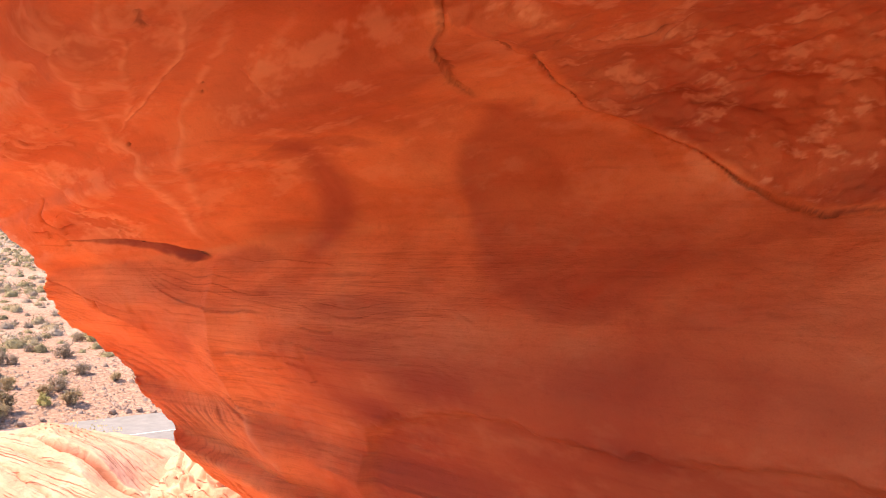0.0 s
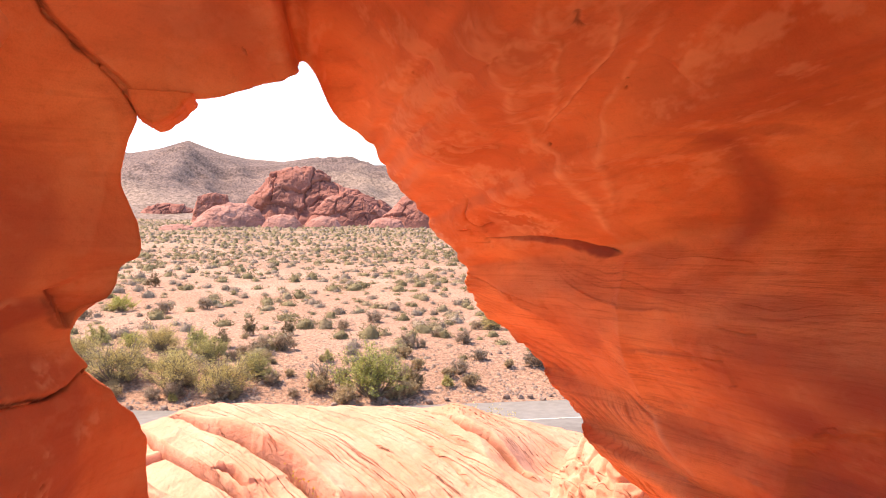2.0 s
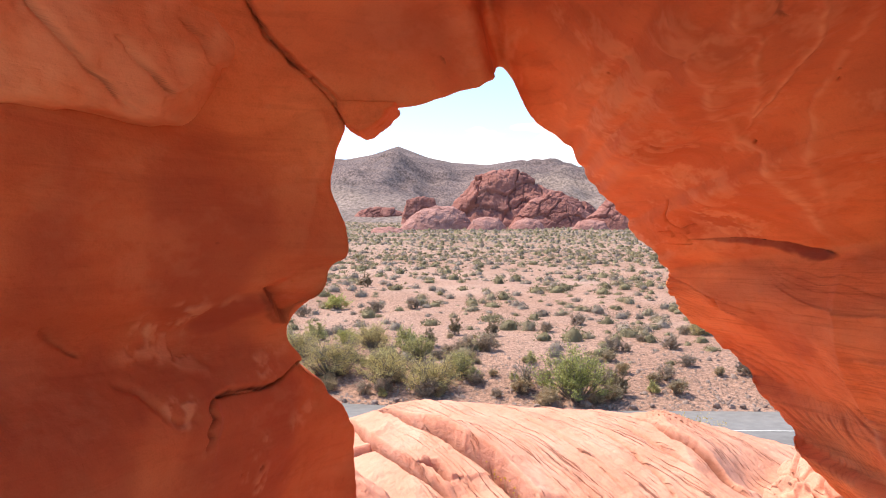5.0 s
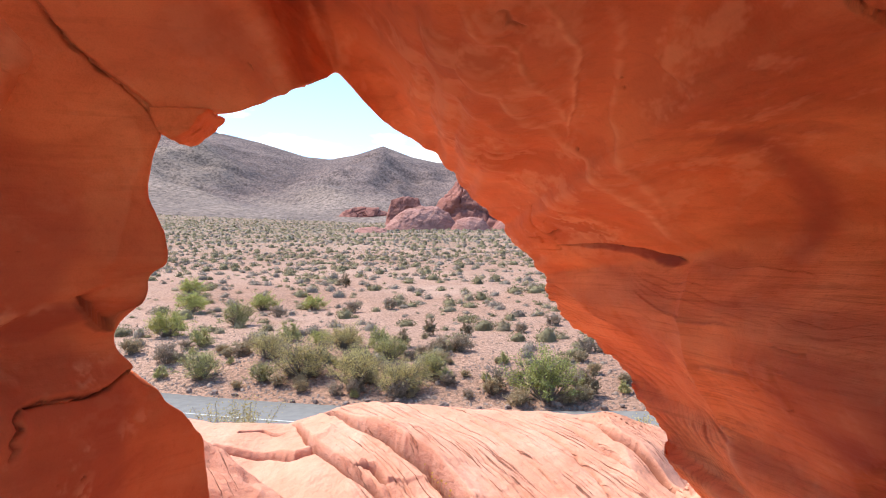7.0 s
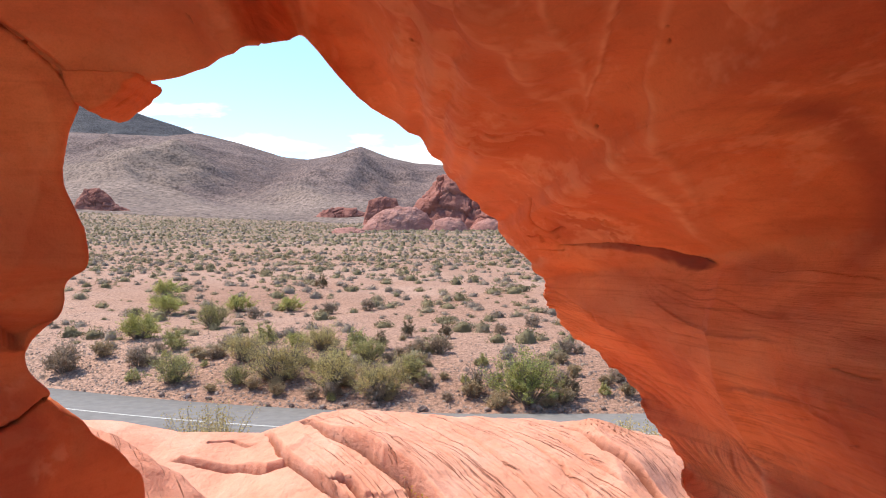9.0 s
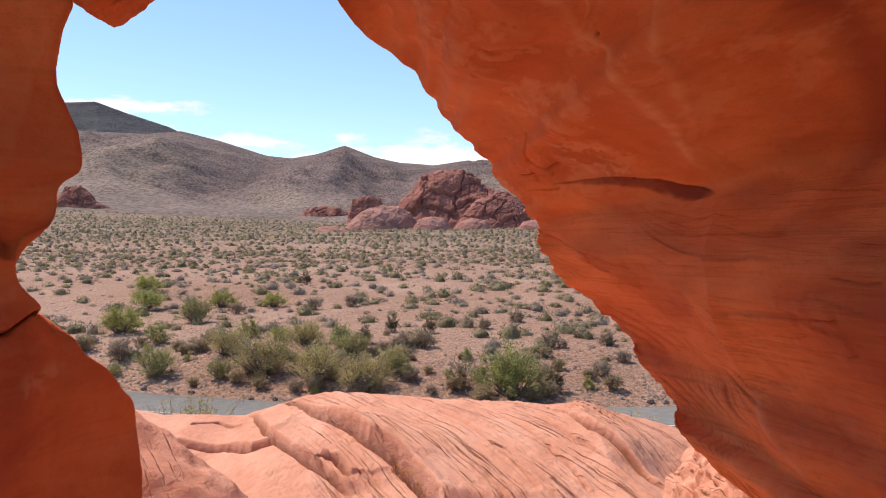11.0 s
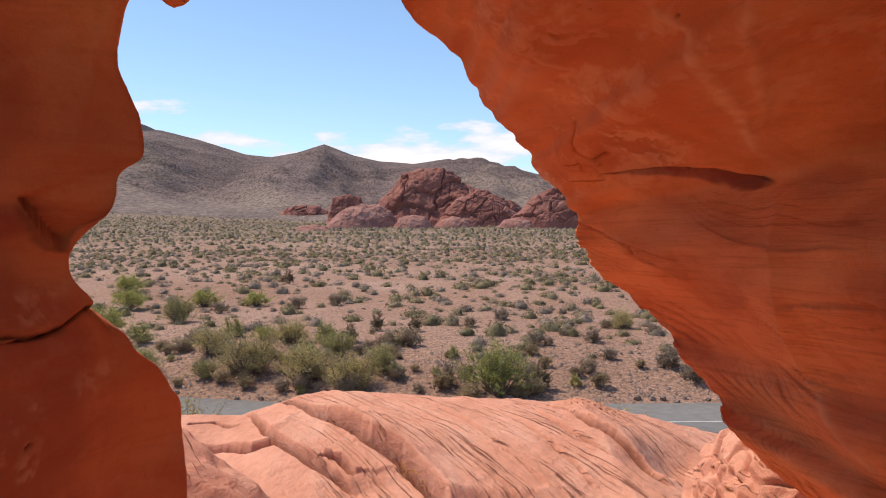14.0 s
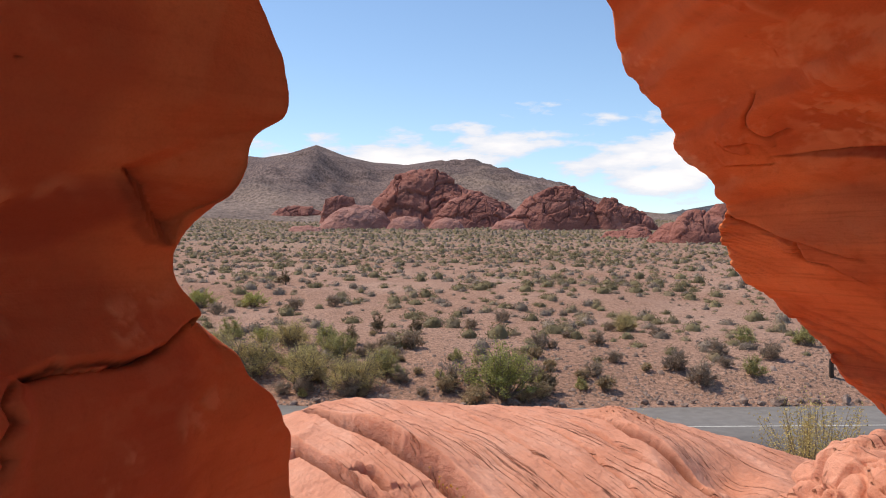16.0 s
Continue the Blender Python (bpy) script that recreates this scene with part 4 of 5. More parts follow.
# ---------------------------------------------------------------- red rock outcrops on the plain
def cells(p, size, seed):
    """Broken blocks: the distance to the joint between a point's block and the next, and the block's own number in -1..1."""
    q = p / size + 91.7
    i = np.floor(q).astype(np.int64)
    f1, f2, own = np.full(len(p), 9.0), np.full(len(p), 9.0), np.zeros(len(p))
    for a in (-1, 0, 1):
        for b in (-1, 0, 1):
            for c in (-1, 0, 1):
                j = i + [a, b, c]
                o = np.stack([lattice(j[:, 0], j[:, 1], j[:, 2], seed + k) for k in (0, 1, 2)], 1)
                d = np.linalg.norm(j + .5 + .42 * o - q, axis=1)
                m = d < f1
                f2 = np.where(m, f1, np.minimum(f2, d))
                own = np.where(m, lattice(j[:, 0], j[:, 1], j[:, 2], seed + 3), own)
                f1 = np.where(m, d, f1)
    return (f2 - f1) * size, own


def outcrop(y, depth, outline, label, seed):
    """A weathered sandstone dome whose ridge follows the outline (x, z): jointed blocks, slanting beds and clefts."""
    xs, zs = np.array([p[0] for p in outline]), np.array([p[1] for p in outline])
    wide = xs[-1] - xs[0]
    nx, ny = (320, 130) if wide > 30 else (150, 70)
    gx = np.linspace(xs[0], xs[-1], nx)
    u = np.linspace(-1, 1, ny)
    X = np.repeat(gx[:, None], ny, 1)
    edge = np.sqrt(np.clip(1 - ((gx - gx.mean()) / (wide / 2)) ** 2, 0.02, 1))[:, None]
    Y = y + depth * u[None, :] * (0.35 + 0.65 * edge)
    base = land(X, np.full_like(X, y)) - 0.03 * wide
    ridge = np.interp(gx, xs, zs)[:, None]
    round_ = label == PALE_RED
    Z = base + np.maximum(ridge - base, 0) * (1 - np.abs(u[None, :]) ** (1.9 if round_ else 1.5)) ** 0.9
    grid = np.stack([X, Y, Z], 2)
    N = np.cross(np.gradient(grid, axis=0), np.gradient(grid, axis=1))
    N /= np.linalg.norm(N, axis=2, keepdims=True) + 1e-9
    v, N = grid.reshape(-1, 3), N.reshape(-1, 3)
    s = max(wide, 16) / 55 * (.6 if round_ else 1)
    body = smooth(0, 0.25, 1 - np.abs(np.tile(u, nx))) * np.repeat(smooth(0, .08, np.minimum(np.arange(nx), nx - 1 - np.arange(nx)) / nx), ny)
    w = v + np.stack([layers(v, 6 * s, 3, seed + k) for k in (1, 2, 3)], 1) * 1.3 * s
    slant = np.stack([w[:, 0] * .80 + w[:, 2] * .60, w[:, 1] * .6, (w[:, 2] * .80 - w[:, 0] * .42) * 1.7], 1)
    joint, own = cells(slant, 11 * s, seed + 5)
    joint2, own2 = cells(slant * [1, 1, 1.4], 3.8 * s, seed + 9)
    tier = (w[:, 2] * .93 + .36 * w[:, 0]) / (1.1 * s)
    bed = np.abs(tier % 1 - .5) * 2
    h = own * .9 * s + own2 * .22 * s - 1.2 * s * np.exp(-(joint / (.5 * s)) ** 2) - .28 * s * np.exp(-(joint2 / (.28 * s)) ** 2)
    h = h * (.45 if round_ else 1) + layers(v, 7 * s, 5, seed + 13, .5) * .8 * s + .16 * s * (smooth(.1, .5, bed) - .5)
    v = v + N * (h * body)[:, None]
    cleft = np.clip(.8 * np.exp(-(joint / (.45 * s)) ** 2) + .5 * np.exp(-(joint2 / (.2 * s)) ** 2), 0, .85)
    # random varnish patches, plus a little cleft shade put into the colour
    stain_shade = (.2 * cleft + .4 * smooth(.1, .8, layers(v, 12 * s, 3, seed + 21))).astype(np.float32)
    F = grid_faces(nx, ny)
    # the long outcrops stand as three crags in a row
    side = np.digitize(F[:, 0] // ny / nx, [.36, .68]) if wide > 30 else np.zeros(len(F), int)
    root = tagged(new("rock_outcrop"), label, "rock outcrop", group="red rock outcrops on the plain")
    for k in range(3):
        f = F[side == k]
        if not len(f):
            continue
        used, inv = np.unique(f, return_inverse=True)
        me = quick_mesh("crag", v[used], inv.reshape(-1, 4), PALE_ROCK if round_ else FAR_ROCK)
        me.attributes.new("stain_shade", 'FLOAT', 'POINT').data.foreach_set("value", stain_shade[used])
        me.polygons.foreach_set("use_smooth", np.ones(len(me.polygons), bool))
        new("crag", me).parent = root
    return root


DARK_RED, PALE_RED = "dark red craggy sandstone outcrop on the plain", "low rounded pink sandstone dome on the plain"
OUTCROPS = [
    (700, 16.2, [(-106.6, 29.5), (-97.7, 38.6), (-84.2, 41.4), (-72.9, 40.5), (-61.6, 37.8), (-52.5, 29.7)], DARK_RED),
    (520, 7.6, [(-47.3, 21.9), (-44.0, 36.4), (-35.6, 38.5), (-27.1, 37.2), (-22.1, 22.0)], DARK_RED),
    (362, 9.5, [(-33.5, 14.7), (-29.3, 19.5), (-24.6, 23.0), (-17.6, 24.9), (-10.5, 24.3), (-5.8, 21.9), (-1.7, 14.8)], PALE_RED),
    (350, 6.0, [(-4.9, 14.3), (-2.1, 18.4), (2.5, 19.6), (8.2, 19.1), (12.1, 14.3)], PALE_RED),
    (350, 6.0, [(11.7, 14.1), (15.1, 17.6), (19.7, 19.2), (24.8, 18.0), (27.5, 14.1)], PALE_RED),
    (420, 23.3, [(-17.7, 16.2), (-15.0, 24.4), (-9.5, 31.3), (-4.1, 35.4), (-1.9, 42.9), (2.8, 44.5), (9.7, 45.7), (17.9, 44.9), (26.2, 41.4), (33.1, 36.5), (40.0, 34.8), (48.4, 30.2), (55.3, 25.5), (60.1, 15.6)], DARK_RED),
    (395, 13.1, [(11.8, 14.9), (18.2, 22.1), (24.7, 29.4), (32.5, 31.3), (40.3, 29.5), (46.9, 24.3), (52.1, 21.0), (55.5, 15.0)], DARK_RED),
    (335, 6.0, [(35.7, 13.6), (38.8, 17.1), (43.2, 18.0), (48.8, 17.0), (51.0, 13.6)], PALE_RED),
    (345, 13.8, [(39.9, 13.8), (45.6, 20.2), (51.3, 25.3), (57.1, 29.4), (64.0, 32.2), (70.9, 31.7), (75.5, 28.3), (81.3, 23.8), (85.9, 13.5)], DARK_RED),
    (340, 8.8, [(75.6, 13.4), (79.0, 23.5), (81.9, 27.4), (85.8, 26.5), (91.5, 24.3), (98.4, 20.7), (103.0, 16.8), (104.8, 13.0)], DARK_RED),
    (205, 6.0, [(48.6, 8.5), (50.9, 10.2), (54.4, 10.8), (57.9, 11.9), (60.7, 11.2), (62.7, 8.4)], DARK_RED),
    (165, 6.0, [(49.1, 7.2), (50.6, 9.8), (53.1, 11.3), (55.3, 11.3), (57.0, 7.2)], DARK_RED),
    (160, 6.0, [(51.5, 6.9), (53.1, 11.1), (54.8, 13.0), (57.5, 13.9), (59.4, 13.4), (61.1, 14.7), (63.3, 14.3), (65.8, 12.8), (68.5, 7.0)], DARK_RED),
    (285, 6.0, [(-37.2, 11.7), (-34.1, 13.6), (-29.5, 14.0), (-25.8, 13.2), (-23.9, 11.8)], PALE_RED),
    (640, 14.1, [(-273.6, 33.2), (-268.6, 45.7), (-264.4, 52.4), (-253.9, 53.6), (-247.6, 47.8), (-241.4, 40.6), (-226.7, 33.1)], DARK_RED),
]
for k, (y, depth, outline, label) in enumerate(OUTCROPS):
    outcrop(y, depth, outline, label, 100 + 17 * k)


# ---------------------------------------------------------------- plants
def leaf_quads(centres, size, rng, long=1.6):
    """Little leaf blades at the centres, turned at random."""
    n = len(centres)
    a = rng.normal(size=(n, 3))
    a /= np.linalg.norm(a, axis=1, keepdims=True)
    b = np.cross(a, rng.normal(size=(n, 3)))
    b /= np.linalg.norm(b, axis=1, keepdims=True) + 1e-9
    s = np.broadcast_to(size, (n,))[:, None] * rng.uniform(.6, 1.3, (n, 1))
    a, b = a * s * long * .5, b * s * .5
    v = np.stack([centres - a, centres + b, centres + a, centres - b], 1).reshape(-1, 3)
    return v, np.arange(4 * n).reshape(-1, 4)


def twig_quads(starts, ends, r0, r1):
    """Three-sided tapering twigs."""
    V, Q = [], []
    for a, b in zip(np.asarray(starts), np.asarray(ends)):
        d = b - a
        d = d / (np.linalg.norm(d) + 1e-9)
        s = np.cross(d, (0.3, 0.9, 0.2))
        s /= np.linalg.norm(s) + 1e-9
        t = np.cross(d, s)
        o = len(V)
        for p, r in ((a, r0), (b, r1)):
            for k in range(3):
                g = 2.0944 * k
                V.append(p + r * (s * math.cos(g) + t * math.sin(g)))
        for k in range(3):
            m = (k + 1) % 3
            Q.append((o + k, o + m, o + 3 + m, o + 3 + k))
    return np.array(V), np.array(Q)


def leaf_material(name, dark, light, rough=0.75):
    m, nt, bsdf = material(name, rough)
    geo = nt.nodes.new("ShaderNodeNewGeometry")
    col = ramp(nt, geo.outputs["Random Per Island"], [(0.0, dark), (1.0, light)])
    info = nt.nodes.new("ShaderNodeObjectInfo")
    col = mixed(nt, 0.6, col, ramp(nt, info.outputs["Random"], [(0.0, (0.75, 0.72, 0.7)), (0.5, (1, 1, 1)), (1.0, (1.0, 0.93, 0.8))]), 'MULTIPLY')
    nt.links.new(col, bsdf.inputs["Base Color"])
    thin = nt.nodes.new("ShaderNodeBsdfTranslucent")
    nt.links.new(col, thin.inputs["Color"])
    blend = nt.nodes.new("ShaderNodeMixShader")
    blend.inputs["Fac"].default_value = 0.3
    nt.links.new(bsdf.outputs[0], blend.inputs[1])
    nt.links.new(thin.outputs[0], blend.inputs[2])
    nt.links.new(blend.outputs[0], nt.nodes["Material Output"].inputs["Surface"])
    return m


GREEN = leaf_material("creosote_leaf", (0.29, 0.275, 0.10), (0.54, 0.50, 0.215))
LIME = leaf_material("fresh_green_leaf", (0.31, 0.305, 0.08), (0.60, 0.575, 0.205))
FRESH = leaf_material("mid_green_leaf", (0.205, 0.207, 0.056), (0.50, 0.495, 0.165))
OLIVE = leaf_material("olive_leaf", (0.400, 0.328, 0.125), (0.688, 0.569, 0.250))
GREY = leaf_material("grey_twig", (0.27, 0.20, 0.142), (0.46, 0.36, 0.27))
STRAW = leaf_material("dry_straw", (0.36, 0.27, 0.155), (0.54, 0.42, 0.26))
DARK = leaf_material("dark_brown_twig", (0.16, 0.115, 0.07), (0.29, 0.22, 0.135))
SCRUB_GREY = leaf_material("scrub_grey", (0.20, 0.155, 0.118), (0.37, 0.295, 0.23))
SCRUB_OLIVE = leaf_material("scrub_olive", (0.20, 0.165, 0.088), (0.37, 0.31, 0.17))
SCRUB_STRAW = leaf_material("scrub_straw", (0.28, 0.22, 0.135), (0.46, 0.37, 0.235))
WOOD = tube("grey_brown_stem", (0.13, 0.102, 0.08), (0.27, 0.222, 0.18), 20.0)


def shrub(name, label, category, w, h, leaf, seed, leaves, size, stems=26, gap=0.4, low=0.12, group=""):
    """A desert shrub: stems that fan out from one foot, and a broken crown of small leaves."""
    rng = np.random.default_rng(seed)
    root = new(name)
    tagged(root, label, category, group or "desert shrubs")
    ang, lean = rng.uniform(0, 2 * np.pi, stems), np.sqrt(rng.uniform(0.02, 1, stems))
    lobe = .80 + .2 * np.sin(2 * ang + seed) + .18 * np.sin(3 * ang + 2.3 * seed) + rng.normal(0, .1, stems)
    tips = np.stack([np.cos(ang) * lean * lobe * w / 2, np.sin(ang) * lean * lobe * w / 2,
                     h * np.sqrt(np.clip(1.08 - lean ** 2, .06, 1)) * rng.uniform(.62, 1.05, stems) * (.6 + .45 * lobe)], 1)
    feet = np.stack([np.cos(ang), np.sin(ang), 0 * ang], 1) * 0.04 * w - [0, 0, .05]
    knee = feet + (tips - feet) * .5 + rng.normal(0, .05, (stems, 3)) * w
    # forked twigs leave each stem above its knee
    forks = 5
    base = np.repeat(np.arange(stems), forks)
    start = knee[base] + (tips - knee)[base] * rng.uniform(0, .75, (len(base), 1))
    tuft = start + (tips - knee)[base] * rng.uniform(.3, .6, (len(base), 1)) + rng.normal(0, .085, (len(base), 3)) * [w, w, h]
    tuft[:, 2] = np.maximum(tuft[:, 2], low * h)
    V, Q, count = [], [], 0
    for a, b, r0, r1 in ((feet, knee, .010, .007), (knee, tips, .007, .003), (start, tuft, .003, .0018)):
        v, q = twig_quads(a, b, r0 * w, r1 * w)
        V.append(v)
        Q.append(q + count)
        count += len(v)
    new("branchwork", quick_mesh("branchwork", np.concatenate(V), np.concatenate(Q), WOOD)).parent = root
    # leaves sit along the twigs, thickest towards their ends
    pick = rng.integers(0, len(base), leaves)
    share = rng.uniform(gap * .5, 1.1, (leaves, 1))
    spot = start[pick] + (tuft[pick] - start[pick]) * share + rng.normal(0, .028, (leaves, 3)) * [w, w, h]
    spot[:, 2] = np.maximum(spot[:, 2], low * h * rng.uniform(.2, 1, leaves))
    v, q = leaf_quads(spot, size, rng, 2.0)
    new("foliage", quick_mesh("foliage", v, q, leaf)).parent = root
    return root


def plant(proto, x, y, turn, size=1.0, used=[]):
    m = pose(x, y, float(land(np.array([x]), np.array([y]))[0]) - 0.03, 0, 0, turn)
    if proto.name not in used:
        used.append(proto.name)
        proto.matrix_basis = m @ Matrix.Diagonal((size, size, size, 1))
        return proto
    keep = proto.scale.copy()
    proto.scale = (size, size, size)
    ob = copy_thing(proto, m)
    proto.scale = keep
    return ob


creosote_a = shrub("creosote_bush", "tall olive-green creosote bush with bare lower stems", "bush", 2.6, 1.6, OLIVE, 1, 8000, .028, 64, .3)
creosote_b = shrub("creosote_bush", "wide green creosote bush beside the road", "bush", 2.2, 1.3, GREEN, 2, 7000, .028, 56, .3)
green_bush = shrub("green_bush", "dense bright green bush with dry brown twigs", "bush", 2.5, 1.75, FRESH, 3, 10500, .034, 60, .3)
lime_bush = shrub("lime_bush", "rounded yellow-green bush beside the wash", "bush", 1.9, 1.2, LIME, 4, 8500, .03, 44)
blue_bush = shrub("sage_bush", "soft grey-green sage bush", "bush", 1.3, 0.9, GREEN, 5, 3600, .03)
grey_a = shrub("burrobush", "rounded grey twiggy burrobush on gravel", "bush", 1.15, 0.7, GREY, 6, 3600, .028, 34, .2)
grey_b = shrub("burrobush", "low grey-brown burrobush on gravel", "bush", 0.8, 0.5, GREY, 7, 2200, .025, 28, .2)
straw_a = shrub("dry_tuft", "pale straw-coloured dry tuft", "dry grass", 0.75, 0.5, STRAW, 8, 2200, .026, 30, .1)
dark_a = shrub("dark_shrub", "dark brown upright desert shrub", "bush", 0.7, 0.75, DARK, 9, 2200, .03, 26, .25)

for proto, spots in (
        (creosote_a, [(-4.4, 26.2, 20, 1.0), (-2.4, 25.3, 80, .9), (-6.2, 28.6, 140, .75), (-0.8, 24.4, 30, .85), (-3.4, 29.6, 220, .7), (10.2, 33.0, 60, .6)]),
        (creosote_b, [(-8.3, 27.0, 10, .85), (0.1, 25.6, 120, .7), (-1.5, 27.6, 200, .7), (-9.4, 36.2, 70, .9), (-5.9, 26.2, 50, .55)]),
        (green_bush, [(3.9, 23.6, 0, 1.0)]),
        (lime_bush, [(-11.8, 33.4, 0, 1.05), (-13.5, 42.2, 90, 1.0), (-10.2, 44.5, 30, .9), (-7.6, 46.0, 30, .8), (-4.6, 30.6, 60, .55), (-16.0, 50.0, 10, 1.0)]),
        (blue_bush, [(-2.0, 29.0, 0, 1.0), (-6.0, 31.5, 40, .9), (13.8, 29.2, 20, .75), (12.4, 25.0, 70, .8), (16.0, 28.9, 120, .9), (-9.5, 30.8, 60, .9)]),
        (grey_a, [(1.1, 28.6, 0, 1.0), (0.3, 28.2, 60, .95), (-13.3, 29.4, 100, 1.6), (-10.3, 29.0, 30, 1.2), (10.5, 24.5, 10, 1.1), (10.0, 25.6, 50, 1.0), (12.0, 27.2, 200, .85),
                  (13.8, 26.8, 70, .9), (5.8, 28.5, 160, .8), (8.1, 29.0, 20, .8), (-0.9, 24.0, 90, .9), (-2.4, 24.5, 10, .8)]),
        (grey_b, [(8.1, 26.5, 0, .9), (7.1, 25.2, 70, 1.0), (11.8, 25.9, 120, .8), (3.7, 33.6, 40, 1.0), (5.4, 36.4, 90, 1.2), (11.0, 31.2, 10, 1.0), (-2.9, 43.9, 60, 1.4),
                  (-4.9, 43.0, 20, 1.4), (9.5, 33.0, 30, .9), (6.3, 28.5, 80, .7), (-8.3, 40.0, 10, 1.3)]),
        (straw_a, [(0.45, 27.1, 0, 1.0), (7.3, 24.1, 40, 1.1), (9.0, 25.6, 80, .7), (3.0, 23.2, 120, 1.3), (5.1, 23.5, 10, 1.2), (4.6, 23.3, 70, 1.0), (-7.3, 29.3, 0, 1.1), (-12.2, 30.5, 30, 1.5), (2.2, 24.1, 60, 1.2), (-5.2, 25.6, 10, 1.0)]),
        (dark_a, [(-0.3, 32.6, 0, 1.0), (-1.2, 29.6, 60, 1.0), (1.3, 32.0, 20, .9), (-7.2, 56.5, 50, 1.3), (2.3, 24.3, 90, .9), (5.3, 24.0, 10, 1.0)])):
    for x, y, turn, size in spots:
        plant(proto, x, y, turn, size)


# dry tufts and small grey bushes that fill the bank between the larger ones
rng = np.random.default_rng(63)
for k in range(64):
    x = rng.uniform(-10.5, 7.5)
    y = float(road_edge(x)) + 1.0 + rng.gamma(1.6, 1.3)
    plant((straw_a, grey_b, straw_a, blue_bush)[k % 4], x, y, rng.uniform(0, 360), rng.uniform(.45, .95) * (.6 if k % 4 == 3 else 1))


def dead_shrub():
    rng = np.random.default_rng(12)
    A, B = [], []

    def grow(p, d, n, r):
        for _ in range(2 if n > 1 else 1):
            e = d + rng.normal(0, .38, 3)
            e[2] = abs(e[2]) * .8 + .15
            e = e / np.linalg.norm(e) * r
            A.append(p)
            B.append(p + e)
            if n > 0:
                grow(p + e, e, n - 1, r * .78)
    for k in range(4):
        grow(np.array([.05 * k, 0, -.03]), np.array([math.cos(1.7 * k), math.sin(1.7 * k), 1.2]), 4, .34)
    v, q = twig_quads(A, B, .014, .007)
    root = tagged(new("dead_shrub"), "leafless grey dead shrub with forked branches", "dead bush", "desert shrubs")
    new("branchwork", quick_mesh("branchwork", v, q, WOOD)).parent = root
    root.matrix_basis = pose(2.3, 24.6, float(land(np.array([2.3]), np.array([24.6]))[0]))


dead_shrub()


def roadside_weed(x, y, z, w, h, seed):
    rng = np.random.default_rng(seed)
    root = tagged(new("roadside_bush"), "thin grey-green wispy bush at the road's near edge", "bush", "desert shrubs")
    n = 60
    ang, lean = rng.uniform(0, 6.28, n), rng.uniform(0, 1, n)
    foot = np.stack([np.cos(ang) * .15 * w, np.sin(ang) * .15 * w, 0 * ang - .05], 1)
    tip = np.stack([np.cos(ang) * lean * w / 2, np.sin(ang) * lean * w / 2, h * rng.uniform(.55, 1.05, n)], 1)
    v, q = twig_quads(foot, tip, .008, .004)
    new("branchwork", quick_mesh("branchwork", v, q, WOOD)).parent = root
    pick = rng.integers(0, n, 4200)
    spot = foot[pick] + (tip[pick] - foot[pick]) * rng.uniform(.3, 1.05, (4200, 1)) + rng.normal(0, .07, (4200, 3))
    v, q = leaf_quads(spot, .03, rng)
    new("foliage", quick_mesh("foliage", v, q, OLIVE)).parent = root
    root.matrix_basis = pose(x, y, z)


roadside_weed(-4.3, 16.6, 1.12, 2.3, 1.3, 20)
roadside_weed(9.6, 15.2, 1.12, 2.6, 1.5, 21)
roadside_weed(5.5, 15.8, 1.12, 1.8, 1.15, 22)


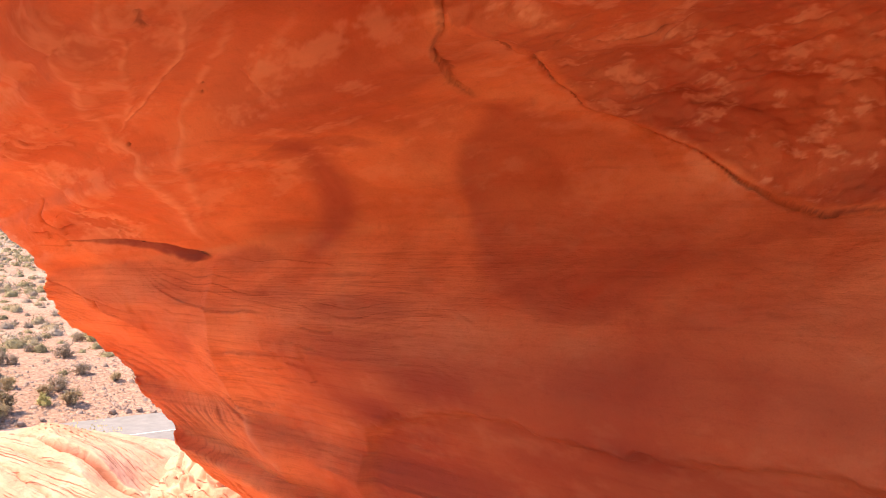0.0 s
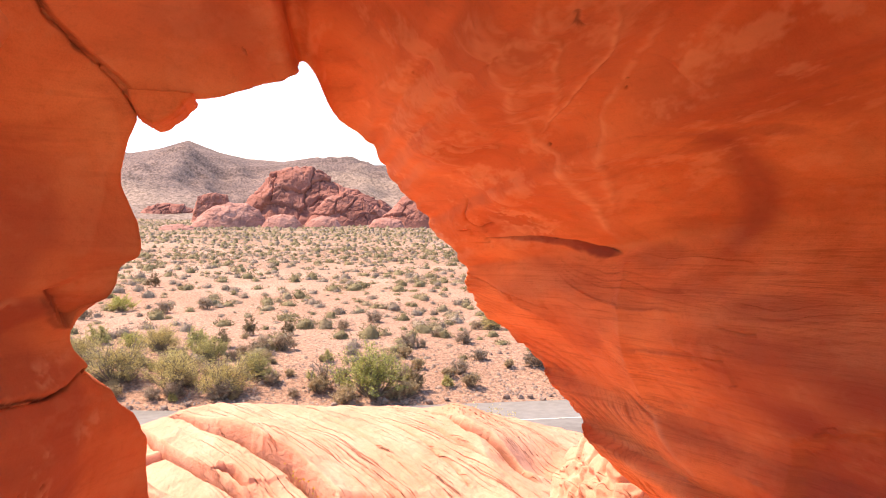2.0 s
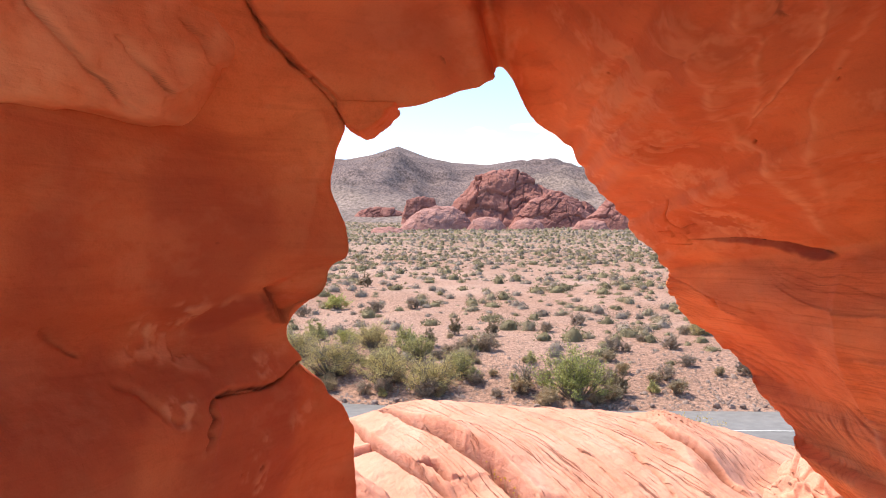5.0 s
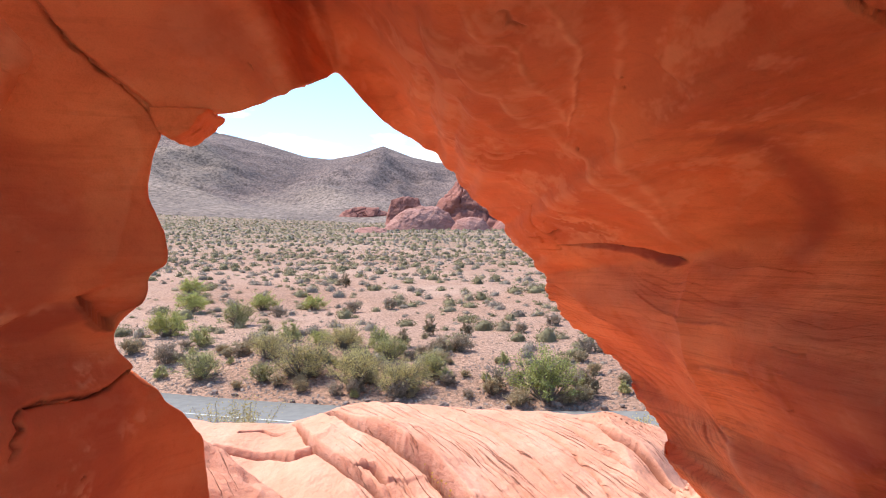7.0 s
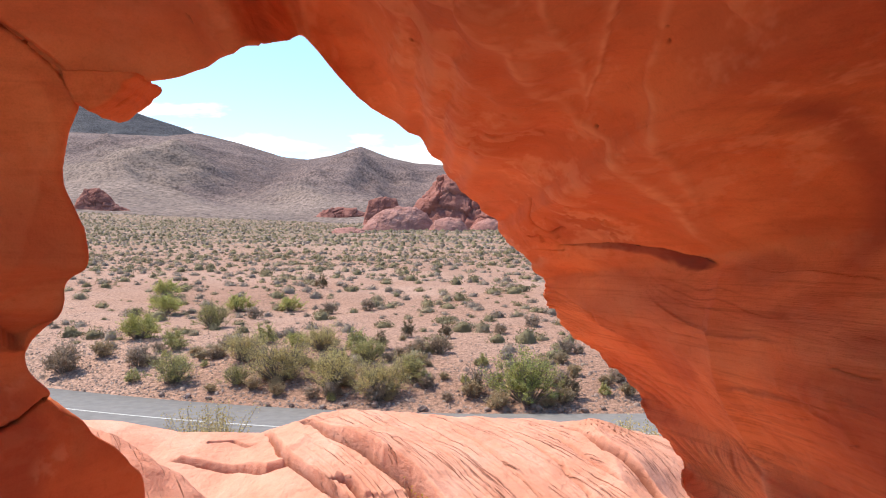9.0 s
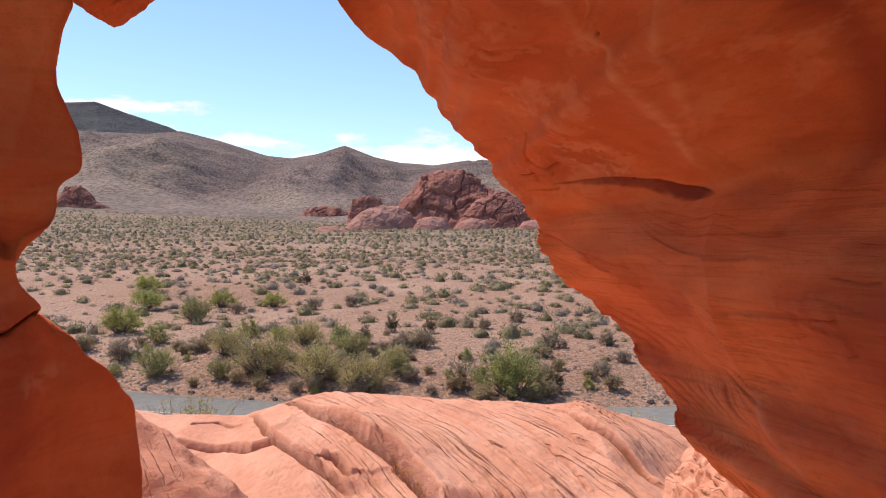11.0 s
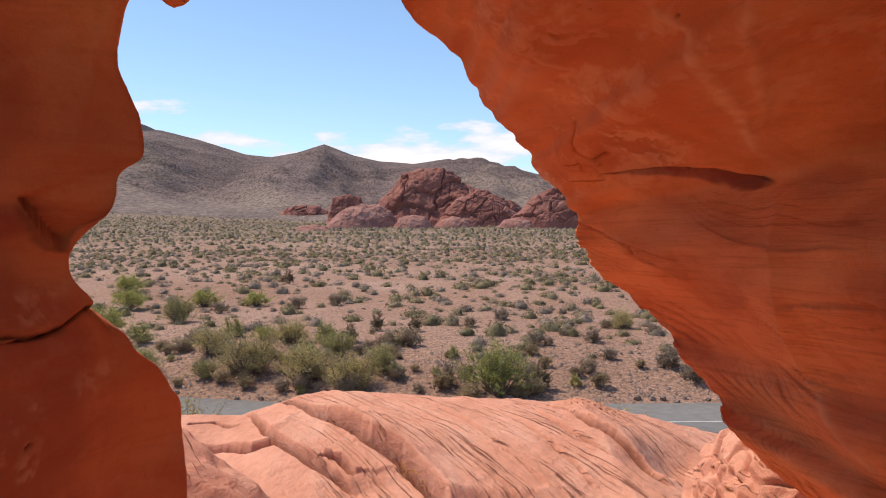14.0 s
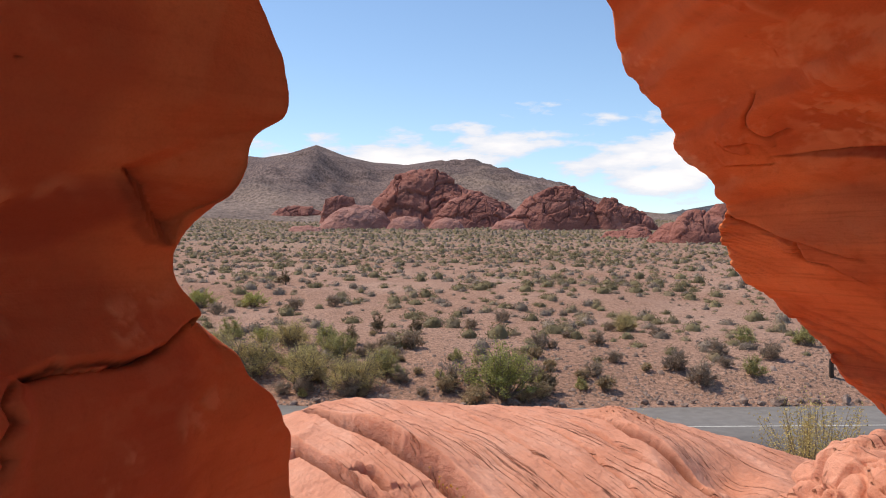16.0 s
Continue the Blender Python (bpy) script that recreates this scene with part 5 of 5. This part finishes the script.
def scrub_field():
    """The countless small shrubs of the plain."""
    rng = np.random.default_rng(5)
    xs, ys = [], []
    for lo, hi, gap in ((27, 60, 1.1), (60, 120, 1.25), (120, 230, 1.75), (230, 480, 2.8), (480, 950, 5.0)):
        gx, gy = np.meshgrid(np.arange(-.75 * hi - 8, .75 * hi + 8, gap), np.arange(lo, hi, gap), indexing="ij")
        gx = gx.ravel() + rng.uniform(-.55, .55, gx.size) * gap
        gy = gy.ravel() + rng.uniform(-.55, .55, gy.size) * gap
        inside = np.abs(gx) < .62 * gy + 10
        xs.append(gx[inside])
        ys.append(gy[inside])
    x, y = np.concatenate(xs), np.concatenate(ys)
    d = grain(np.stack([x, y, 0 * x], 1), 9.0, 77) + .5 * grain(np.stack([x, y, 0 * x], 1), 30.0, 78)
    keep = (rng.uniform(0, 1, len(y)) < .42 + .42 * smooth(40, 80, y) + .32 * d) & (y > road_edge(x) + 4.0)
    x, y = x[keep], y[keep]
    z = land(x, y)
    kinds = rng.choice(3, len(x), p=[.42, .36, .22])
    for kind, mat, nm, lab in ((0, SCRUB_GREY, "grey_scrub", "scattered small grey shrubs over the plain"), (1, SCRUB_OLIVE, "olive_scrub", "scattered small olive shrubs over the plain"),
                               (2, SCRUB_STRAW, "straw_scrub", "scattered dry straw tufts over the plain")):
        m = kinds == kind
        cx, cy, cz = x[m], y[m], z[m]
        w = (.13 + .42 * rng.uniform(0, 1, m.sum()) ** 1.7) * (1 + .2 * (kind == 1)) * (1 + smooth(100, 300, cy) * .5 + smooth(400, 800, cy) * .6)
        V, Q, count = [], [], 0
        for lo, hi, ring_, rows, cnt, ls in ((0, 60, 9, 4, 190, .085), (60, 125, 7, 3, 46, .14), (125, 999, 6, 2, 0, .3)):
            sel = (cy >= lo) & (cy < hi)
            k = int(sel.sum())
            if not k:
                continue
            foot = np.stack([cx[sel], cy[sel], cz[sel] - .04], 1)
            ww = w[sel][:, None, None]
            tall = rng.uniform(.6, 1.15, (k, 1))
            # a ragged mound of packed twigs
            a = np.linspace(0, 2 * np.pi, ring_, endpoint=False)
            e = np.linspace(0, np.pi / 2, rows + 1)
            A, E = np.meshgrid(a, e, indexing="ij")
            shape = np.stack([np.cos(A) * np.cos(E), np.sin(A) * np.cos(E), np.sin(E)], 2).reshape(-1, 3)
            m_ = shape[None] * ww * rng.uniform(.62, 1.12, (k, len(shape), 1)) * (.8 if cnt else .95)
            m_[..., 2] *= tall
            V.append((foot[:, None, :] + m_).reshape(-1, 3))
            i_, j_ = np.meshgrid(np.arange(ring_), np.arange(rows), indexing="ij")
            i_, j_ = i_.ravel(), j_.ravel()
            n_ = (i_ + 1) % ring_
            quad = np.stack([i_ * (rows + 1) + j_, n_ * (rows + 1) + j_, n_ * (rows + 1) + j_ + 1, i_ * (rows + 1) + j_ + 1], 1)
            Q.append((np.arange(k)[:, None, None] * len(shape) + quad[None]).reshape(-1, 4) + count)
            count += k * len(shape)
            if cnt:
                g = rng.normal(size=(k, cnt, 3))
                g /= np.linalg.norm(g, axis=2, keepdims=True)
                g *= rng.uniform(.72, 1.12, (k, cnt, 1))
                g[..., 2] = np.abs(g[..., 2]) * tall
                lv, lq = leaf_quads((foot[:, None, :] + g * ww).reshape(-1, 3), np.repeat(w[sel] * ls, cnt), rng, 2.2)
                V.append(lv)
                Q.append(lq + count)
                count += len(lv)
        v, q = np.concatenate(V), np.concatenate(Q)
        tagged(new(nm, quick_mesh(nm, v, q, mat)), lab, "scrub", kind="stuff")


scrub_field()


# ---------------------------------------------------------------- stones
STONE = sandstone("grey_stone", (0.17, 0.115, 0.092), (0.28, 0.20, 0.16), (0.38, 0.285, 0.235), (2, 2, 2))


def stone_mesh(seed, flatness=.7):
    rng = np.random.default_rng(seed)
    bm = bmesh.new()
    bmesh.ops.create_icosphere(bm, subdivisions=2, radius=1)
    cut = rng.normal(size=(5, 3))
    cut /= np.linalg.norm(cut, axis=1, keepdims=True)
    for v in bm.verts:
        p = np.array(v.co)
        for c in cut:
            over = p @ c - .62
            if over > 0:
                p = p - c * over * .9
        p = p * (1 + .12 * rng.normal())
        v.co = (p[0], p[1] * .8, p[2] * flatness)
    me = bpy.data.meshes.new("stone")
    bm.to_mesh(me)
    bm.free()
    me.materials.append(STONE)
    return me


stones = [stone_mesh(s) for s in (1, 2, 3, 4)]
rng = np.random.default_rng(31)
KERB_STONES = [(8.2, .16), (8.65, .11), (9.0, .13), (9.35, .16), (9.7, .1), (10.4, .09), (11.3, .19), (11.75, .13), (12.3, .3), (12.8, .12), (13.1, .14), (13.5, .2), (14.0, .12), (14.5, .22), (14.9, .13),
               (6.2, .12), (5.6, .15), (4.9, .12), (4.2, .16), (2.6, .13), (1.7, .11), (0.6, .16), (-0.9, .15), (-1.9, .14), (-2.6, .16), (-3.6, .1), (-4.4, .12), (-6.6, .13), (-7.4, .17), (-8.4, .14)]
for k, (x, r) in enumerate(KERB_STONES):
    y = float(road_edge(x)) + rng.uniform(.35, .75)
    ob = new("roadside_stone", stones[k % 4])
    ob.matrix_basis = pose(x, y, float(land(np.array([x]), np.array([y]))[0]) + r * .35, 0, 0, rng.uniform(0, 360)) @ Matrix.Diagonal((r, r, r, 1))
    tagged(ob, "rough grey-brown stone lining the road edge", "stone", "stones along the road")


def gravel_edge():
    """Loose gravel along the road's far shoulder and over the bank."""
    rng = np.random.default_rng(9)
    n = 5200
    x = rng.uniform(-22, 22, n)
    y = road_edge(x) + rng.gamma(1.3, 2.6, n) + .1
    z = land(x, y)
    r = rng.uniform(.02, .055, n) * (1 + (rng.uniform(0, 1, n) > .97) * 1.2)
    base = np.array([(-1, -1, -.4), (1, -1, -.4), (1, 1, -.4), (-1, 1, -.4), (-.6, -.5, .7), (.6, -.6, .6), (.5, .6, .7), (-.6, .5, .6)])
    V = np.stack([x, y, z + r * .2], 1)[:, None, :] + base[None] * r[:, None, None] * rng.uniform(.6, 1.3, (n, 8, 3))
    q = np.array([(4, 5, 6, 7), (0, 1, 5, 4), (1, 2, 6, 5), (2, 3, 7, 6), (3, 0, 4, 7)])
    Q = (np.arange(n)[:, None, None] * 8 + q[None]).reshape(-1, 4)
    tagged(new("gravel", quick_mesh("gravel", V.reshape(-1, 3), Q, STONE)), "loose pinkish gravel on the road shoulder and bank", "gravel", kind="stuff")


gravel_edge()


# a low dark post-and-rail barrier across the road
def barrier(x, y):
    iron = tube("rusty_iron", (0.03, 0.024, 0.02), (0.07, 0.05, 0.04), 30.0, 0.7)
    root = tagged(new("barrier"), "low dark wooden post-and-rail barrier beyond the road", "barrier")
    z = float(land(np.array([x]), np.array([y]))[0])
    for nm, a, b, r in (("post", (0, 0, -.1), (0, 0, .62), .06), ("post", (1.5, -.5, -.2), (1.5, -.5, .5), .06), ("rail", (-.05, 0, .5), (1.6, -.55, .38), .05)):
        bm = bmesh.new()
        bmesh.ops.create_cube(bm, size=1)
        bmesh.ops.bevel(bm, geom=bm.edges[:], offset=.1, segments=2, affect='EDGES')
        me = bpy.data.meshes.new(nm)
        bm.to_mesh(me)
        bm.free()
        me.materials.append(iron)
        ob = new(nm, me)
        ob.parent = root
        d = Vector(b) - Vector(a)
        ob.matrix_basis = Matrix.Translation((Vector(a) + Vector(b)) / 2) @ d.to_track_quat('Z', 'Y').to_matrix().to_4x4() @ Matrix.Diagonal((r * 2, r * 2, d.length, 1))
    root.matrix_basis = pose(x, y, z)


barrier(15.05, 25.0)


def yellow_weed():
    """Dry yellow flower heads in the ledge's main crack."""
    rng = np.random.default_rng(41)
    gold = leaf_material("golden_flower", (0.55, 0.33, 0.05), (0.75, 0.55, 0.12))
    n = 14
    x = rng.uniform(.86, 1.2, n)
    y = np.interp(x, [.86, .94, 1.19, 1.3], [3.85, 3.76, 3.34, 3.1]) + rng.normal(0, .05, n)
    z = ledge_height(x, y) + rng.uniform(0, .06, n)
    root = tagged(new("yellow_weed"), "tiny golden dry flower heads in a rock crack", "weed")
    v, q = leaf_quads(rng.normal(0, .004, (9, 3)), .012, rng, 1.2)
    head = quick_mesh("flower_head", v, q, gold)
    stem = quick_mesh("stalk", *twig_quads([np.array([0, 0, -.14])], [np.array([0, 0, 0.])], .0015, .001), STRAW)
    for a in zip(x, y, z):
        for nm, me in (("flower_head", head), ("stalk", stem)):
            ob = new(nm, me)
            ob.parent = root
            ob.matrix_basis = pose(*[float(c) for c in a])


yellow_weed()
